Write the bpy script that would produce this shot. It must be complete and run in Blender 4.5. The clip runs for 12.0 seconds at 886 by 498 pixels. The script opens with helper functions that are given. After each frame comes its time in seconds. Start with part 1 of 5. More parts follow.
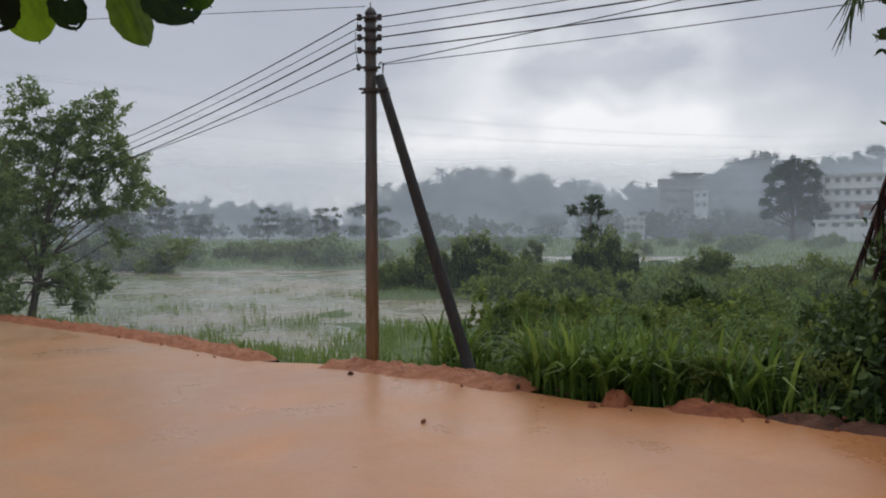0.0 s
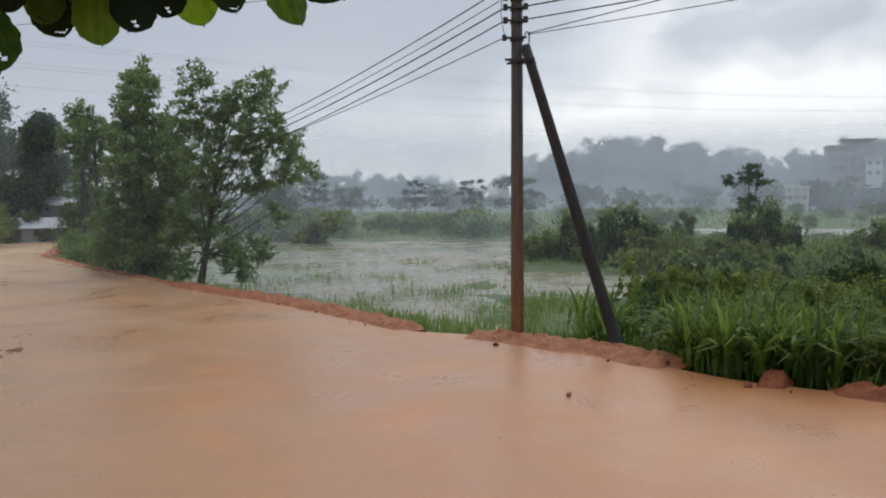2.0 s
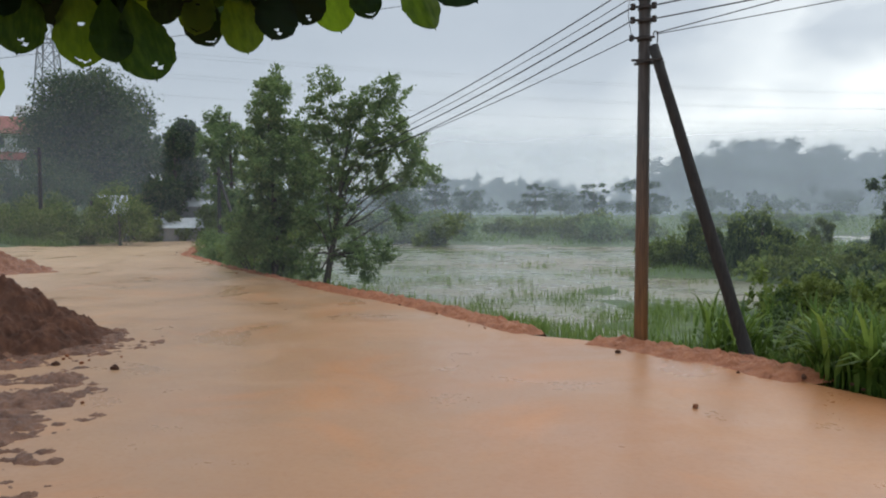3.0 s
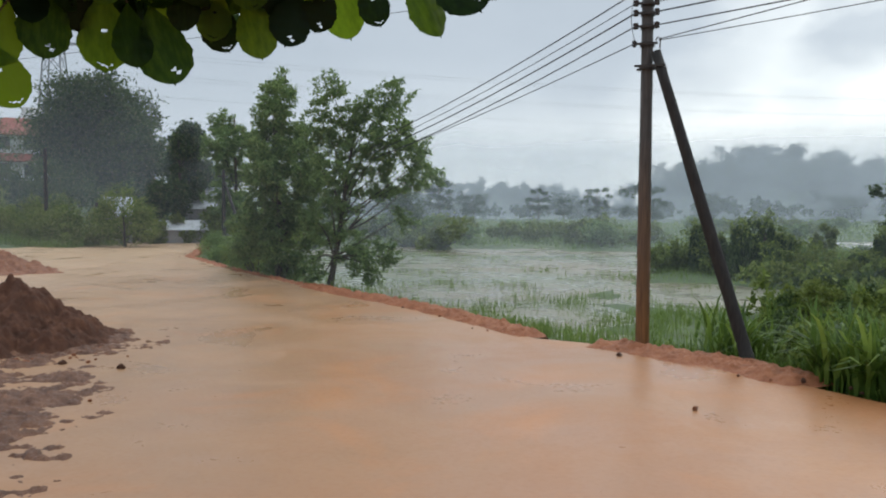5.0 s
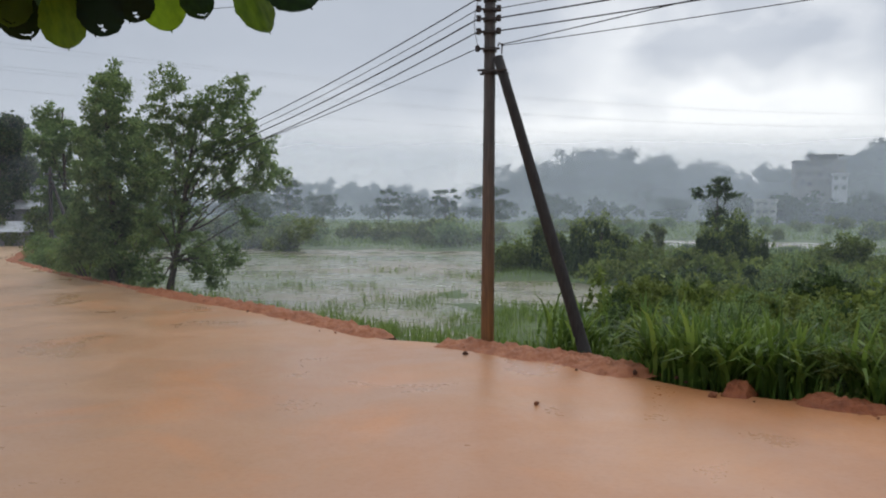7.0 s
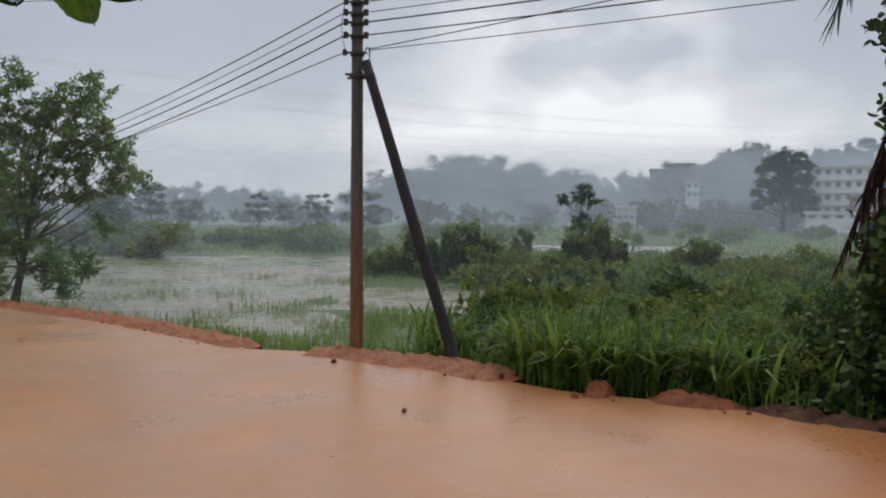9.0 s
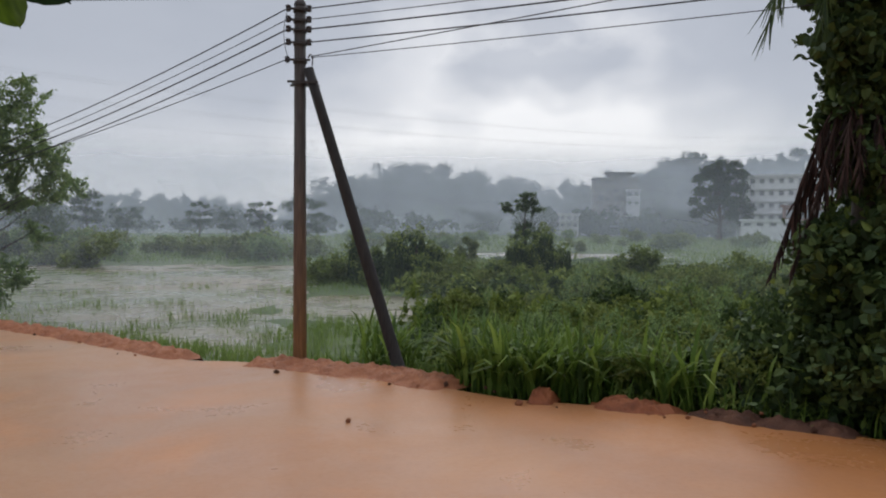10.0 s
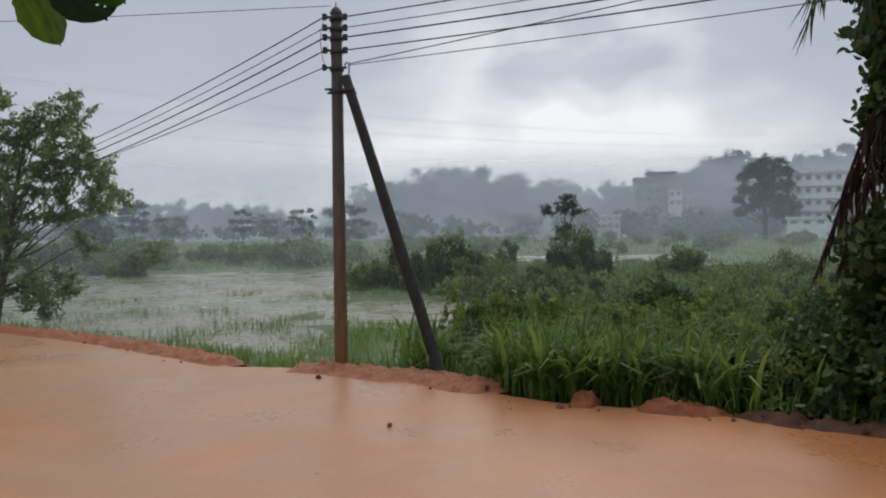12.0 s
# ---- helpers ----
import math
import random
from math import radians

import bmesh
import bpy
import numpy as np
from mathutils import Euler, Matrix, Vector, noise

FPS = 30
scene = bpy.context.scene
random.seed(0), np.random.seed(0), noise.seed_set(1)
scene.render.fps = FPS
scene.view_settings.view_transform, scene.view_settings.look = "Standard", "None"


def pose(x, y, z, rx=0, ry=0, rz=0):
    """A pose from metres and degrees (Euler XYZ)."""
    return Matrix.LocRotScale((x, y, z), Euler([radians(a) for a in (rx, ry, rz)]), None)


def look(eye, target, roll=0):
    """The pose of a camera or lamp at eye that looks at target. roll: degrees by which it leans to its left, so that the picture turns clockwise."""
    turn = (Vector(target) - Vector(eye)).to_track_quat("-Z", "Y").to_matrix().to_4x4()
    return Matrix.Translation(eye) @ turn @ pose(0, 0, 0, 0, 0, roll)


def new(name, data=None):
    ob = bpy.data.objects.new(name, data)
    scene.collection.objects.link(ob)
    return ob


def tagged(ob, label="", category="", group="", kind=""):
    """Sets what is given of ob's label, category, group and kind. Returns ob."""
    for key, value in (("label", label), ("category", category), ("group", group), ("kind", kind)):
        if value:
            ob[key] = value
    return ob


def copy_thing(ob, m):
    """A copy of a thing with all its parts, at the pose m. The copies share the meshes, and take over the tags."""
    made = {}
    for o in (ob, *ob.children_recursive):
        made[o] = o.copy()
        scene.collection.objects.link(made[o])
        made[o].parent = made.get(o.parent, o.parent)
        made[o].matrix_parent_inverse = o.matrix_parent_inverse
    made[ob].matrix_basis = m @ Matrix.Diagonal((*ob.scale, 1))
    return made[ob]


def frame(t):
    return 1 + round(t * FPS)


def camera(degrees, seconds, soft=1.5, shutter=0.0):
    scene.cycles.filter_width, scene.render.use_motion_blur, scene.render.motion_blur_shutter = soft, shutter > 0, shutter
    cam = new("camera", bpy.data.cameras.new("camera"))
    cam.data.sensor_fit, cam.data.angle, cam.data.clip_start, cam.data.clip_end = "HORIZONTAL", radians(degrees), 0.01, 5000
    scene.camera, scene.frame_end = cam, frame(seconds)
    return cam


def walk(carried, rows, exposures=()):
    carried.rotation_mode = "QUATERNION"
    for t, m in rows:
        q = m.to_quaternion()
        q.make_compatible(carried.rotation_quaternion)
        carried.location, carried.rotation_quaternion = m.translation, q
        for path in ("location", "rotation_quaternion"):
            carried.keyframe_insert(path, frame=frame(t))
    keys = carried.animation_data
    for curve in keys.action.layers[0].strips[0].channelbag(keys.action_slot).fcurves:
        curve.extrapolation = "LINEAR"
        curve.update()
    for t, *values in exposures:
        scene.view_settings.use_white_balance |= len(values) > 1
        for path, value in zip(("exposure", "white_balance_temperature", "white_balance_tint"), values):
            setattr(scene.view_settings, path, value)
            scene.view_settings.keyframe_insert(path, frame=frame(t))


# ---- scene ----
cam = camera(58.07, 12.0, soft=2.0)
PATH = [(0, pose(-0.000, -0.000, 2.600, 88.55, 0.19, -0.00)),
(0.5, pose(-0.009, -0.002, 2.603, 87.51, 0.16, 0.01)),
(1, pose(-0.005, 0.001, 2.603, 86.86, 0.06, 2.09)),
(1.5, pose(0.003, 0.016, 2.602, 86.71, 0.24, 6.00)),
(2, pose(-0.008, 0.028, 2.604, 86.58, 0.43, 10.38)),
(2.5, pose(-0.021, 0.036, 2.603, 86.42, 0.27, 15.13)),
(3, pose(-0.048, 0.028, 2.599, 86.87, 0.07, 18.94)),
(5, pose(-0.007, -0.099, 2.584, 87.15, -0.28, 19.19)),
(5.5, pose(-0.012, -0.123, 2.581, 87.38, -0.42, 16.31)),
(6, pose(-0.025, -0.144, 2.571, 87.51, -0.26, 12.46)),
(6.5, pose(0.004, -0.110, 2.584, 87.53, -0.52, 9.95)),
(7, pose(0.035, -0.011, 2.598, 87.23, -0.33, 8.48)),
(9, pose(0.121, 0.101, 2.607, 87.66, -0.42, -0.57)),
(9.5, pose(0.124, 0.111, 2.613, 87.65, -0.66, -3.17)),
(10, pose(0.137, 0.117, 2.613, 88.26, -0.36, -4.51)),
(10.5, pose(0.146, 0.105, 2.614, 87.75, 0.08, -3.84)),
(11, pose(0.155, 0.110, 2.610, 88.17, 0.40, -2.98)),
(11.5, pose(0.156, 0.112, 2.613, 88.00, 0.16, -2.79)),
(12, pose(0.167, 0.106, 2.615, 88.55, 0.69, -1.64))]

walk(cam, PATH, [(0, -0.15, 6500, 10), (1, -0.12, 6500, 10), (2, 0.0, 6450, 8), (3, 0.08, 6350, 4), (5, 0.15, 6350, 3), (6, 0.1, 6350, 4), (7, 0.0, 6450, 8), (9, -0.12, 6500, 10), (12, -0.15, 6500, 10)])

# ---------------------------------------------------------------- sky and light
SUN_EL, SUN_AZ = radians(52), radians(14)
world = bpy.data.worlds.new("sky")
scene.world = world
world.use_nodes = True
wt = world.node_tree
wt.nodes.clear()


def wn(kind, **kw):
    n = wt.nodes.new(kind)
    for k, v in kw.items():
        setattr(n, k, v)
    return n


wl = wt.links.new
w_out = wn("ShaderNodeOutputWorld")
w_mix = wn("ShaderNodeMixShader")
w_mix.inputs[0].default_value = 0.9
w_sky = wn("ShaderNodeTexSky", sky_type="NISHITA", sun_disc=False, sun_elevation=SUN_EL, sun_rotation=SUN_AZ)
w_b1 = wn("ShaderNodeBackground")
w_b1.inputs[1].default_value = 0.06
w_b2 = wn("ShaderNodeBackground")
w_b2.inputs[1].default_value = 1.0
w_co = wn("ShaderNodeTexCoord")
w_map = wn("ShaderNodeMapping")
w_map.inputs["Scale"].default_value = (1.0, 1.0, 1.7)
w_map.inputs["Location"].default_value = (0.35, 0.0, 0.12)
w_n1 = wn("ShaderNodeTexNoise")
w_n1.inputs["Scale"].default_value = 3.6
w_n1.inputs["Detail"].default_value = 7.0
w_n1.inputs["Roughness"].default_value = 0.52
w_n1.inputs["Distortion"].default_value = 0.35
w_sep = wn("ShaderNodeSeparateXYZ")
w_grad = wn("ShaderNodeMapRange")          # lighter towards the horizon
w_grad.inputs[1].default_value, w_grad.inputs[2].default_value = 0.02, 0.19
w_grad.inputs[3].default_value, w_grad.inputs[4].default_value = 0.37, 0.0
w_dot = wn("ShaderNodeVectorMath", operation="DOT_PRODUCT")
w_dot.inputs[1].default_value = Vector((0.17, 0.98, 0.07)).normalized()
w_glow = wn("ShaderNodeMapRange")          # thin cloud towards the sun
w_glow.inputs[1].default_value, w_glow.inputs[2].default_value = 0.95, 1.0
w_glow.inputs[3].default_value, w_glow.inputs[4].default_value = 0.0, 0.34
w_zen = wn("ShaderNodeMapRange")           # an overcast sky is brightest overhead
w_zen.inputs[1].default_value, w_zen.inputs[2].default_value = 0.36, 0.85
w_zen.inputs[3].default_value, w_zen.inputs[4].default_value = 1.0, 2.3
w_add1 = wn("ShaderNodeMath", operation="ADD")
w_add2 = wn("ShaderNodeMath", operation="ADD")
w_ramp = wn("ShaderNodeValToRGB")
w_ramp.color_ramp.elements[0].position = 0.30
w_ramp.color_ramp.elements[0].color = (0.41, 0.45, 0.53, 1)
w_ramp.color_ramp.elements[1].position = 0.95
w_ramp.color_ramp.elements[1].color = (1.12, 1.12, 1.14, 1)
_e = w_ramp.color_ramp.elements.new(0.62)
_e.color = (0.58, 0.615, 0.695, 1)
wl(w_co.outputs["Generated"], w_map.inputs[0])
wl(w_map.outputs[0], w_n1.inputs["Vector"])
wl(w_co.outputs["Generated"], w_sep.inputs[0])
wl(w_sep.outputs[2], w_grad.inputs[0])
wl(w_sep.outputs[2], w_zen.inputs[0])
wl(w_zen.outputs[0], w_b2.inputs[1])
wl(w_co.outputs["Generated"], w_dot.inputs[0])
wl(w_dot.outputs["Value"], w_glow.inputs[0])
w_soft = wn("ShaderNodeMapRange")           # low contrast of the rain cloud
w_soft.inputs[1].default_value, w_soft.inputs[2].default_value = 0.3, 0.7
w_soft.inputs[3].default_value, w_soft.inputs[4].default_value = 0.46, 0.59
w_wide = wn("ShaderNodeMapRange")           # thicker cloud away from the sun
w_wide.inputs[1].default_value, w_wide.inputs[2].default_value = 0.62, 0.95
w_wide.inputs[3].default_value, w_wide.inputs[4].default_value = -0.11, 0.0
w_sum = wn("ShaderNodeMath", operation="ADD")
wl(w_n1.outputs["Fac"], w_soft.inputs[0])
wl(w_dot.outputs["Value"], w_wide.inputs[0])
wl(w_soft.outputs[0], w_sum.inputs[0])
wl(w_wide.outputs[0], w_sum.inputs[1])
wl(w_sum.outputs[0], w_add1.inputs[0])
wl(w_grad.outputs[0], w_add1.inputs[1])
wl(w_add1.outputs[0], w_add2.inputs[0])
w_n2 = wn("ShaderNodeTexNoise")             # torn edges of the bright cloud
w_n2.inputs["Scale"].default_value, w_n2.inputs["Detail"].default_value = 8.0, 8.0
w_gap = wn("ShaderNodeMapRange")
w_gap.inputs[1].default_value, w_gap.inputs[2].default_value = 0.38, 0.62
w_gap.inputs[3].default_value, w_gap.inputs[4].default_value = 0.45, 1.15
w_mul = wn("ShaderNodeMath", operation="MULTIPLY")
wl(w_map.outputs[0], w_n2.inputs["Vector"])
wl(w_n2.outputs["Fac"], w_gap.inputs[0])
wl(w_gap.outputs[0], w_mul.inputs[0])
wl(w_glow.outputs[0], w_mul.inputs[1])
wl(w_mul.outputs[0], w_add2.inputs[1])
wl(w_add2.outputs[0], w_ramp.inputs[0])
wl(w_ramp.outputs[0], w_b2.inputs[0])
wl(w_sky.outputs[0], w_b1.inputs[0])
wl(w_b1.outputs[0], w_mix.inputs[1])
wl(w_b2.outputs[0], w_mix.inputs[2])
wl(w_mix.outputs[0], w_out.inputs[0])

sun_data = bpy.data.lights.new("sun", "SUN")
sun_data.energy, sun_data.angle, sun_data.color = 1.0, radians(70), (1.0, 0.97, 0.93)
sun = new("sun", sun_data)
_sd = Vector((math.sin(SUN_AZ) * math.cos(SUN_EL), math.cos(SUN_AZ) * math.cos(SUN_EL), math.sin(SUN_EL)))
sun.matrix_basis = look(_sd * 50, (0, 0, 0))


# ---------------------------------------------------------------- materials
class Nodes:
    """A small builder for a node material."""

    def __init__(self, name):
        self.mat = bpy.data.materials.new(name)
        self.mat.use_nodes = True
        self.t = self.mat.node_tree
        self.t.nodes.clear()
        self.out = self.t.nodes.new("ShaderNodeOutputMaterial")
        self.co = self.t.nodes.new("ShaderNodeTexCoord").outputs["Object"]
        self.geo = self.t.nodes.new("ShaderNodeNewGeometry")

    def put(self, socket, value):
        if isinstance(value, bpy.types.NodeSocket):
            self.t.links.new(value, socket)
        else:
            socket.default_value = value

    def noise(self, scale, detail=4.0, rough=0.55, vec=None, dist=0.0):
        n = self.t.nodes.new("ShaderNodeTexNoise")
        self.put(n.inputs["Vector"], vec if vec is not None else self.co)
        n.inputs["Scale"].default_value, n.inputs["Detail"].default_value = scale, detail
        n.inputs["Roughness"].default_value, n.inputs["Distortion"].default_value = rough, dist
        return n.outputs["Fac"]

    def mapped(self, scale=(1, 1, 1), rot=(0, 0, 0)):
        n = self.t.nodes.new("ShaderNodeMapping")
        self.put(n.inputs[0], self.co)
        n.inputs["Scale"].default_value, n.inputs["Rotation"].default_value = scale, rot
        return n.outputs[0]

    def ramp(self, fac, *stops):
        n = self.t.nodes.new("ShaderNodeValToRGB")
        self.put(n.inputs[0], fac)
        el = n.color_ramp.elements
        while len(el) < len(stops):
            el.new(0.5)
        for e, (p, c) in zip(el, stops):
            e.position = p
            e.color = (*c, 1) if len(c) == 3 else c
        return n.outputs["Color"]

    def span(self, v, a, b, c, d):
        n = self.t.nodes.new("ShaderNodeMapRange")
        self.put(n.inputs[0], v)
        for k, x in zip((1, 2, 3, 4), (a, b, c, d)):
            n.inputs[k].default_value = x
        return n.outputs[0]

    def math(self, op, a, b=0.0):
        n = self.t.nodes.new("ShaderNodeMath")
        n.operation = op
        self.put(n.inputs[0], a)
        self.put(n.inputs[1], b)
        return n.outputs[0]

    def mix(self, fac, a, b, blend="MIX"):
        n = self.t.nodes.new("ShaderNodeMix")
        n.data_type, n.blend_type = "RGBA", blend
        self.put(n.inputs[0], fac)
        self.put(n.inputs[6], a if isinstance(a, bpy.types.NodeSocket) else (*a, 1))
        self.put(n.inputs[7], b if isinstance(b, bpy.types.NodeSocket) else (*b, 1))
        return n.outputs[2]

    def bump(self, height, strength=0.5, distance=0.02):
        n = self.t.nodes.new("ShaderNodeBump")
        self.put(n.inputs["Height"], height)
        n.inputs["Strength"].default_value, n.inputs["Distance"].default_value = strength, distance
        return n.outputs[0]

    def principled(self, color, rough=0.6, normal=None, metal=0.0, spec=0.5):
        n = self.t.nodes.new("ShaderNodeBsdfPrincipled")
        self.put(n.inputs["Base Color"], color if isinstance(color, bpy.types.NodeSocket) else (*color, 1))
        self.put(n.inputs["Roughness"], rough)
        self.put(n.inputs["Metallic"], metal)
        self.put(n.inputs["Specular IOR Level"], spec)
        if normal is not None:
            self.put(n.inputs["Normal"], normal)
        return n.outputs[0]

    def shader(self, fac, a, b):
        n = self.t.nodes.new("ShaderNodeMixShader")
        self.put(n.inputs[0], fac)
        self.put(n.inputs[1], a)
        self.put(n.inputs[2], b)
        return n.outputs[0]

    def plain(self, kind, color):
        n = self.t.nodes.new(kind)
        self.put(n.inputs[0], color if isinstance(color, bpy.types.NodeSocket) else (*color, 1))
        return n.outputs[0]

    def done(self, surface):
        self.t.links.new(surface, self.out.inputs[0])
        return self.mat


def foliage(name, dark, mid, light, trans=0.3, rough=0.45):
    n = Nodes(name)
    isl = n.geo.outputs["Random Per Island"]
    big = n.mix(0.5, n.noise(0.7, 2), n.noise(0.11, 3))
    f = n.math("ADD", n.math("MULTIPLY", isl, 0.65), n.math("MULTIPLY", big, 0.4))
    col = n.ramp(f, (0.15, dark), (0.5, mid), (0.88, light))
    p = n.principled(col, rough + 0.1, spec=0.22)
    tr = n.plain("ShaderNodeBsdfTranslucent", n.mix(0.5, col, light))
    return n.done(n.shader(trans, p, tr))


def wet_clay():
    n = Nodes("wet_clay_road")
    sep = n.t.nodes.new("ShaderNodeSeparateXYZ")
    n.put(sep.inputs[0], n.co)
    big, mid, fine = n.noise(0.16, 5), n.noise(0.9, 6, 0.62), n.noise(14, 6)
    col = n.ramp(big, (0.3, (0.36, 0.152, 0.068)), (0.5, (0.395, 0.167, 0.064)), (0.7, (0.44, 0.186, 0.060)))
    col = n.mix(n.span(mid, 0.42, 0.72, 0.0, 0.55), col, (0.325, 0.15, 0.076))
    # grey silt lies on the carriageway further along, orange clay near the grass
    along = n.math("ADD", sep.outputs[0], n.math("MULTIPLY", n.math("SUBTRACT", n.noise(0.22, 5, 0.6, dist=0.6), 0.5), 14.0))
    col = n.mix(n.span(along, -9.0, 1.5, 0.85, 0.0), col, n.ramp(mid, (0.35, (0.315, 0.190, 0.106)), (0.65, (0.385, 0.222, 0.114))))
    col = n.mix(n.span(n.noise(0.33, 6, 0.62, dist=0.8), 0.52, 0.68, 0.0, 0.6), col, (0.47, 0.185, 0.056))
    col = n.mix(n.span(fine, 0.52, 0.8, 0.0, 0.3), col, (0.30, 0.12, 0.055))
    # far stretch painted paler, standing in for the sky's sheen at grazing angles
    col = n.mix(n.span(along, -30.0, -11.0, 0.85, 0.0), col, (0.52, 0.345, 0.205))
    col = n.mix(n.span(along, 1.0, 9.0, 0.0, 0.65), col, (0.44, 0.165, 0.05))
    speck = n.span(n.noise(7, 4, 0.7), 0.67, 0.78, 0.0, 0.04)
    col = n.mix(speck, col, (0.22, 0.085, 0.04))
    streak = n.noise(0.4, 5, 0.6, dist=0.5)
    rough = n.math("ADD", n.span(streak, 0.35, 0.65, 0.22, 0.44), n.span(fine, 0.3, 0.8, 0.0, 0.08))
    h = n.math("ADD", n.math("MULTIPLY", fine, 0.35), n.math("MULTIPLY", n.noise(38, 2), 0.25))
    return n.done(n.principled(col, rough, n.bump(h, 0.07, 0.006), spec=0.42))


def clay(name, a, b, c, rough=0.75):
    n = Nodes(name)
    f = n.noise(3.5, 6, 0.65)
    g = n.noise(28, 5, 0.6)
    col = n.mix(n.span(g, 0.4, 0.75, 0, 0.5), n.ramp(f, (0.3, a), (0.5, b), (0.72, c)), a)
    return n.done(n.principled(col, n.span(g, 0.3, 0.7, rough - 0.2, rough), n.bump(n.math("ADD", f, g), 0.8, 0.03), spec=0.25))


def field_soil():
    n = Nodes("marsh_ground")
    a, b = n.noise(0.08, 5), n.noise(1.3, 6)
    col = n.ramp(a, (0.3, (0.045, 0.075, 0.022)), (0.5, (0.075, 0.115, 0.034)), (0.7, (0.11, 0.14, 0.05)))
    col = n.mix(n.span(b, 0.4, 0.7, 0, 0.6), col, (0.05, 0.06, 0.025))
    return n.done(n.principled(col, 0.8, n.bump(b, 0.8, 0.1)))


def pond_water():
    n = Nodes("muddy_water")
    a = n.noise(0.07, 4)
    w = n.noise(9, 3, vec=n.mapped((0.5, 1.6, 1)))
    col = n.ramp(a, (0.35, (0.24, 0.19, 0.13)), (0.55, (0.19, 0.19, 0.13)), (0.7, (0.14, 0.165, 0.10)))
    return n.done(n.principled(col, n.span(n.noise(0.6, 3), 0.35, 0.65, 0.16, 0.40), n.bump(w, 0.4, 0.03), spec=0.32))


def pole_wood():
    n = Nodes("creosoted_pole")
    sep = n.t.nodes.new("ShaderNodeSeparateXYZ")
    n.put(sep.inputs[0], n.co)
    grain = n.noise(9, 6, vec=n.mapped((5, 5, 0.25)))
    blot = n.noise(3, 5)
    hgt = n.math("ADD", sep.outputs[2], n.math("MULTIPLY", n.math("SUBTRACT", blot, 0.5), 1.4))
    old = n.ramp(grain, (0.3, (0.035, 0.028, 0.024)), (0.7, (0.10, 0.085, 0.078)))
    mud = n.ramp(grain, (0.3, (0.09, 0.036, 0.011)), (0.7, (0.24, 0.11, 0.032)))
    col = n.mix(n.span(hgt, 0.4, 3.9, 1.0, 0.0), old, mud)
    return n.done(n.principled(col, 0.55, n.bump(grain, 0.6, 0.01)))


def rough_mat(name, a, b, scale=6, rough=0.7, metal=0.0, bump=0.4, stretch=(1, 1, 1)):
    n = Nodes(name)
    f = n.noise(scale, 6, 0.6, vec=n.mapped(stretch))
    return n.done(n.principled(n.ramp(f, (0.32, a), (0.68, b)), rough, n.bump(f, bump, 0.02), metal))


def facade(name, a, b, stain):
    n = Nodes(name)
    f = n.noise(0.8, 5)
    s = n.noise(1.2, 4, vec=n.mapped((2.5, 2.5, 0.25)))
    return n.done(n.principled(n.mix(n.span(s, 0.5, 0.72, 0, 0.6), n.ramp(f, (0.3, a), (0.7, b)), stain), 0.85))


def mist_mat(name, low, high, density, east=0.0):
    """Rain mist: mostly clear, the rest scatters the sky's light forwards and back."""
    n = Nodes(name)
    sep = n.t.nodes.new("ShaderNodeSeparateXYZ")
    n.put(sep.inputs[0], n.co)
    cloud = n.noise(0.035, 4, vec=n.mapped((1, 1, 1.6)))
    if east:
        density = n.span(sep.outputs[0], east, east + 180, 0.0, density)
    up = n.span(sep.outputs[2], low, high, 1.0, 0.0)
    d = n.math("MULTIPLY", n.math("MULTIPLY", up, density), n.span(cloud, 0.3, 0.7, 0.72, 1.25))
    both = n.shader(0.5, n.plain("ShaderNodeBsdfDiffuse", (0.82, 0.88, 0.97)), n.plain("ShaderNodeBsdfTranslucent", (0.82, 0.88, 0.97)))
    return n.done(n.shader(d, n.plain("ShaderNodeBsdfTransparent", (1, 1, 1)), both))


M_ROAD = wet_clay()
M_CLAY = clay("red_clay", (0.21, 0.076, 0.034), (0.33, 0.122, 0.056), (0.44, 0.185, 0.09))
M_REDCLAY = clay("dug_red_clay", (0.14, 0.042, 0.017), (0.25, 0.075, 0.028), (0.35, 0.12, 0.046))
M_DARKCLAY = clay("dug_earth", (0.05, 0.023, 0.014), (0.10, 0.043, 0.025), (0.165, 0.074, 0.041), 0.95)
M_MUD = clay("churned_mud", (0.17, 0.065, 0.032), (0.27, 0.105, 0.05), (0.34, 0.15, 0.07), 0.6)
M_WETMUD = clay("dark_wet_mud", (0.075, 0.034, 0.020), (0.15, 0.068, 0.037), (0.25, 0.12, 0.066), 0.6)
M_FIELD = field_soil()
M_WATER = pond_water()
M_POLE = pole_wood()
M_STRUT = rough_mat("dark_tarred_wood", (0.012, 0.010, 0.009), (0.036, 0.03, 0.026), 8, 0.8, stretch=(4, 4, 0.4))
M_IRON = rough_mat("rusty_iron", (0.025, 0.023, 0.022), (0.07, 0.055, 0.048), 20, 0.6, 0.3)
M_PORC = rough_mat("brown_porcelain", (0.02, 0.014, 0.012), (0.035, 0.022, 0.017), 20, 0.25)
M_WIRE = rough_mat("black_cable", (0.012, 0.012, 0.013), (0.022, 0.022, 0.024), 10, 0.5, bump=0)
M_ALU = rough_mat("grey_conductor", (0.16, 0.165, 0.17), (0.22, 0.225, 0.23), 10, 0.5, bump=0)
M_BARK = rough_mat("bark", (0.035, 0.027, 0.02), (0.10, 0.08, 0.06), 9, 0.85, stretch=(2, 2, 0.5))
M_LEAF_NEAR = foliage("almond_leaf", (0.018, 0.035, 0.008), (0.05, 0.10, 0.012), (0.13, 0.22, 0.015), 0.42, 0.35)
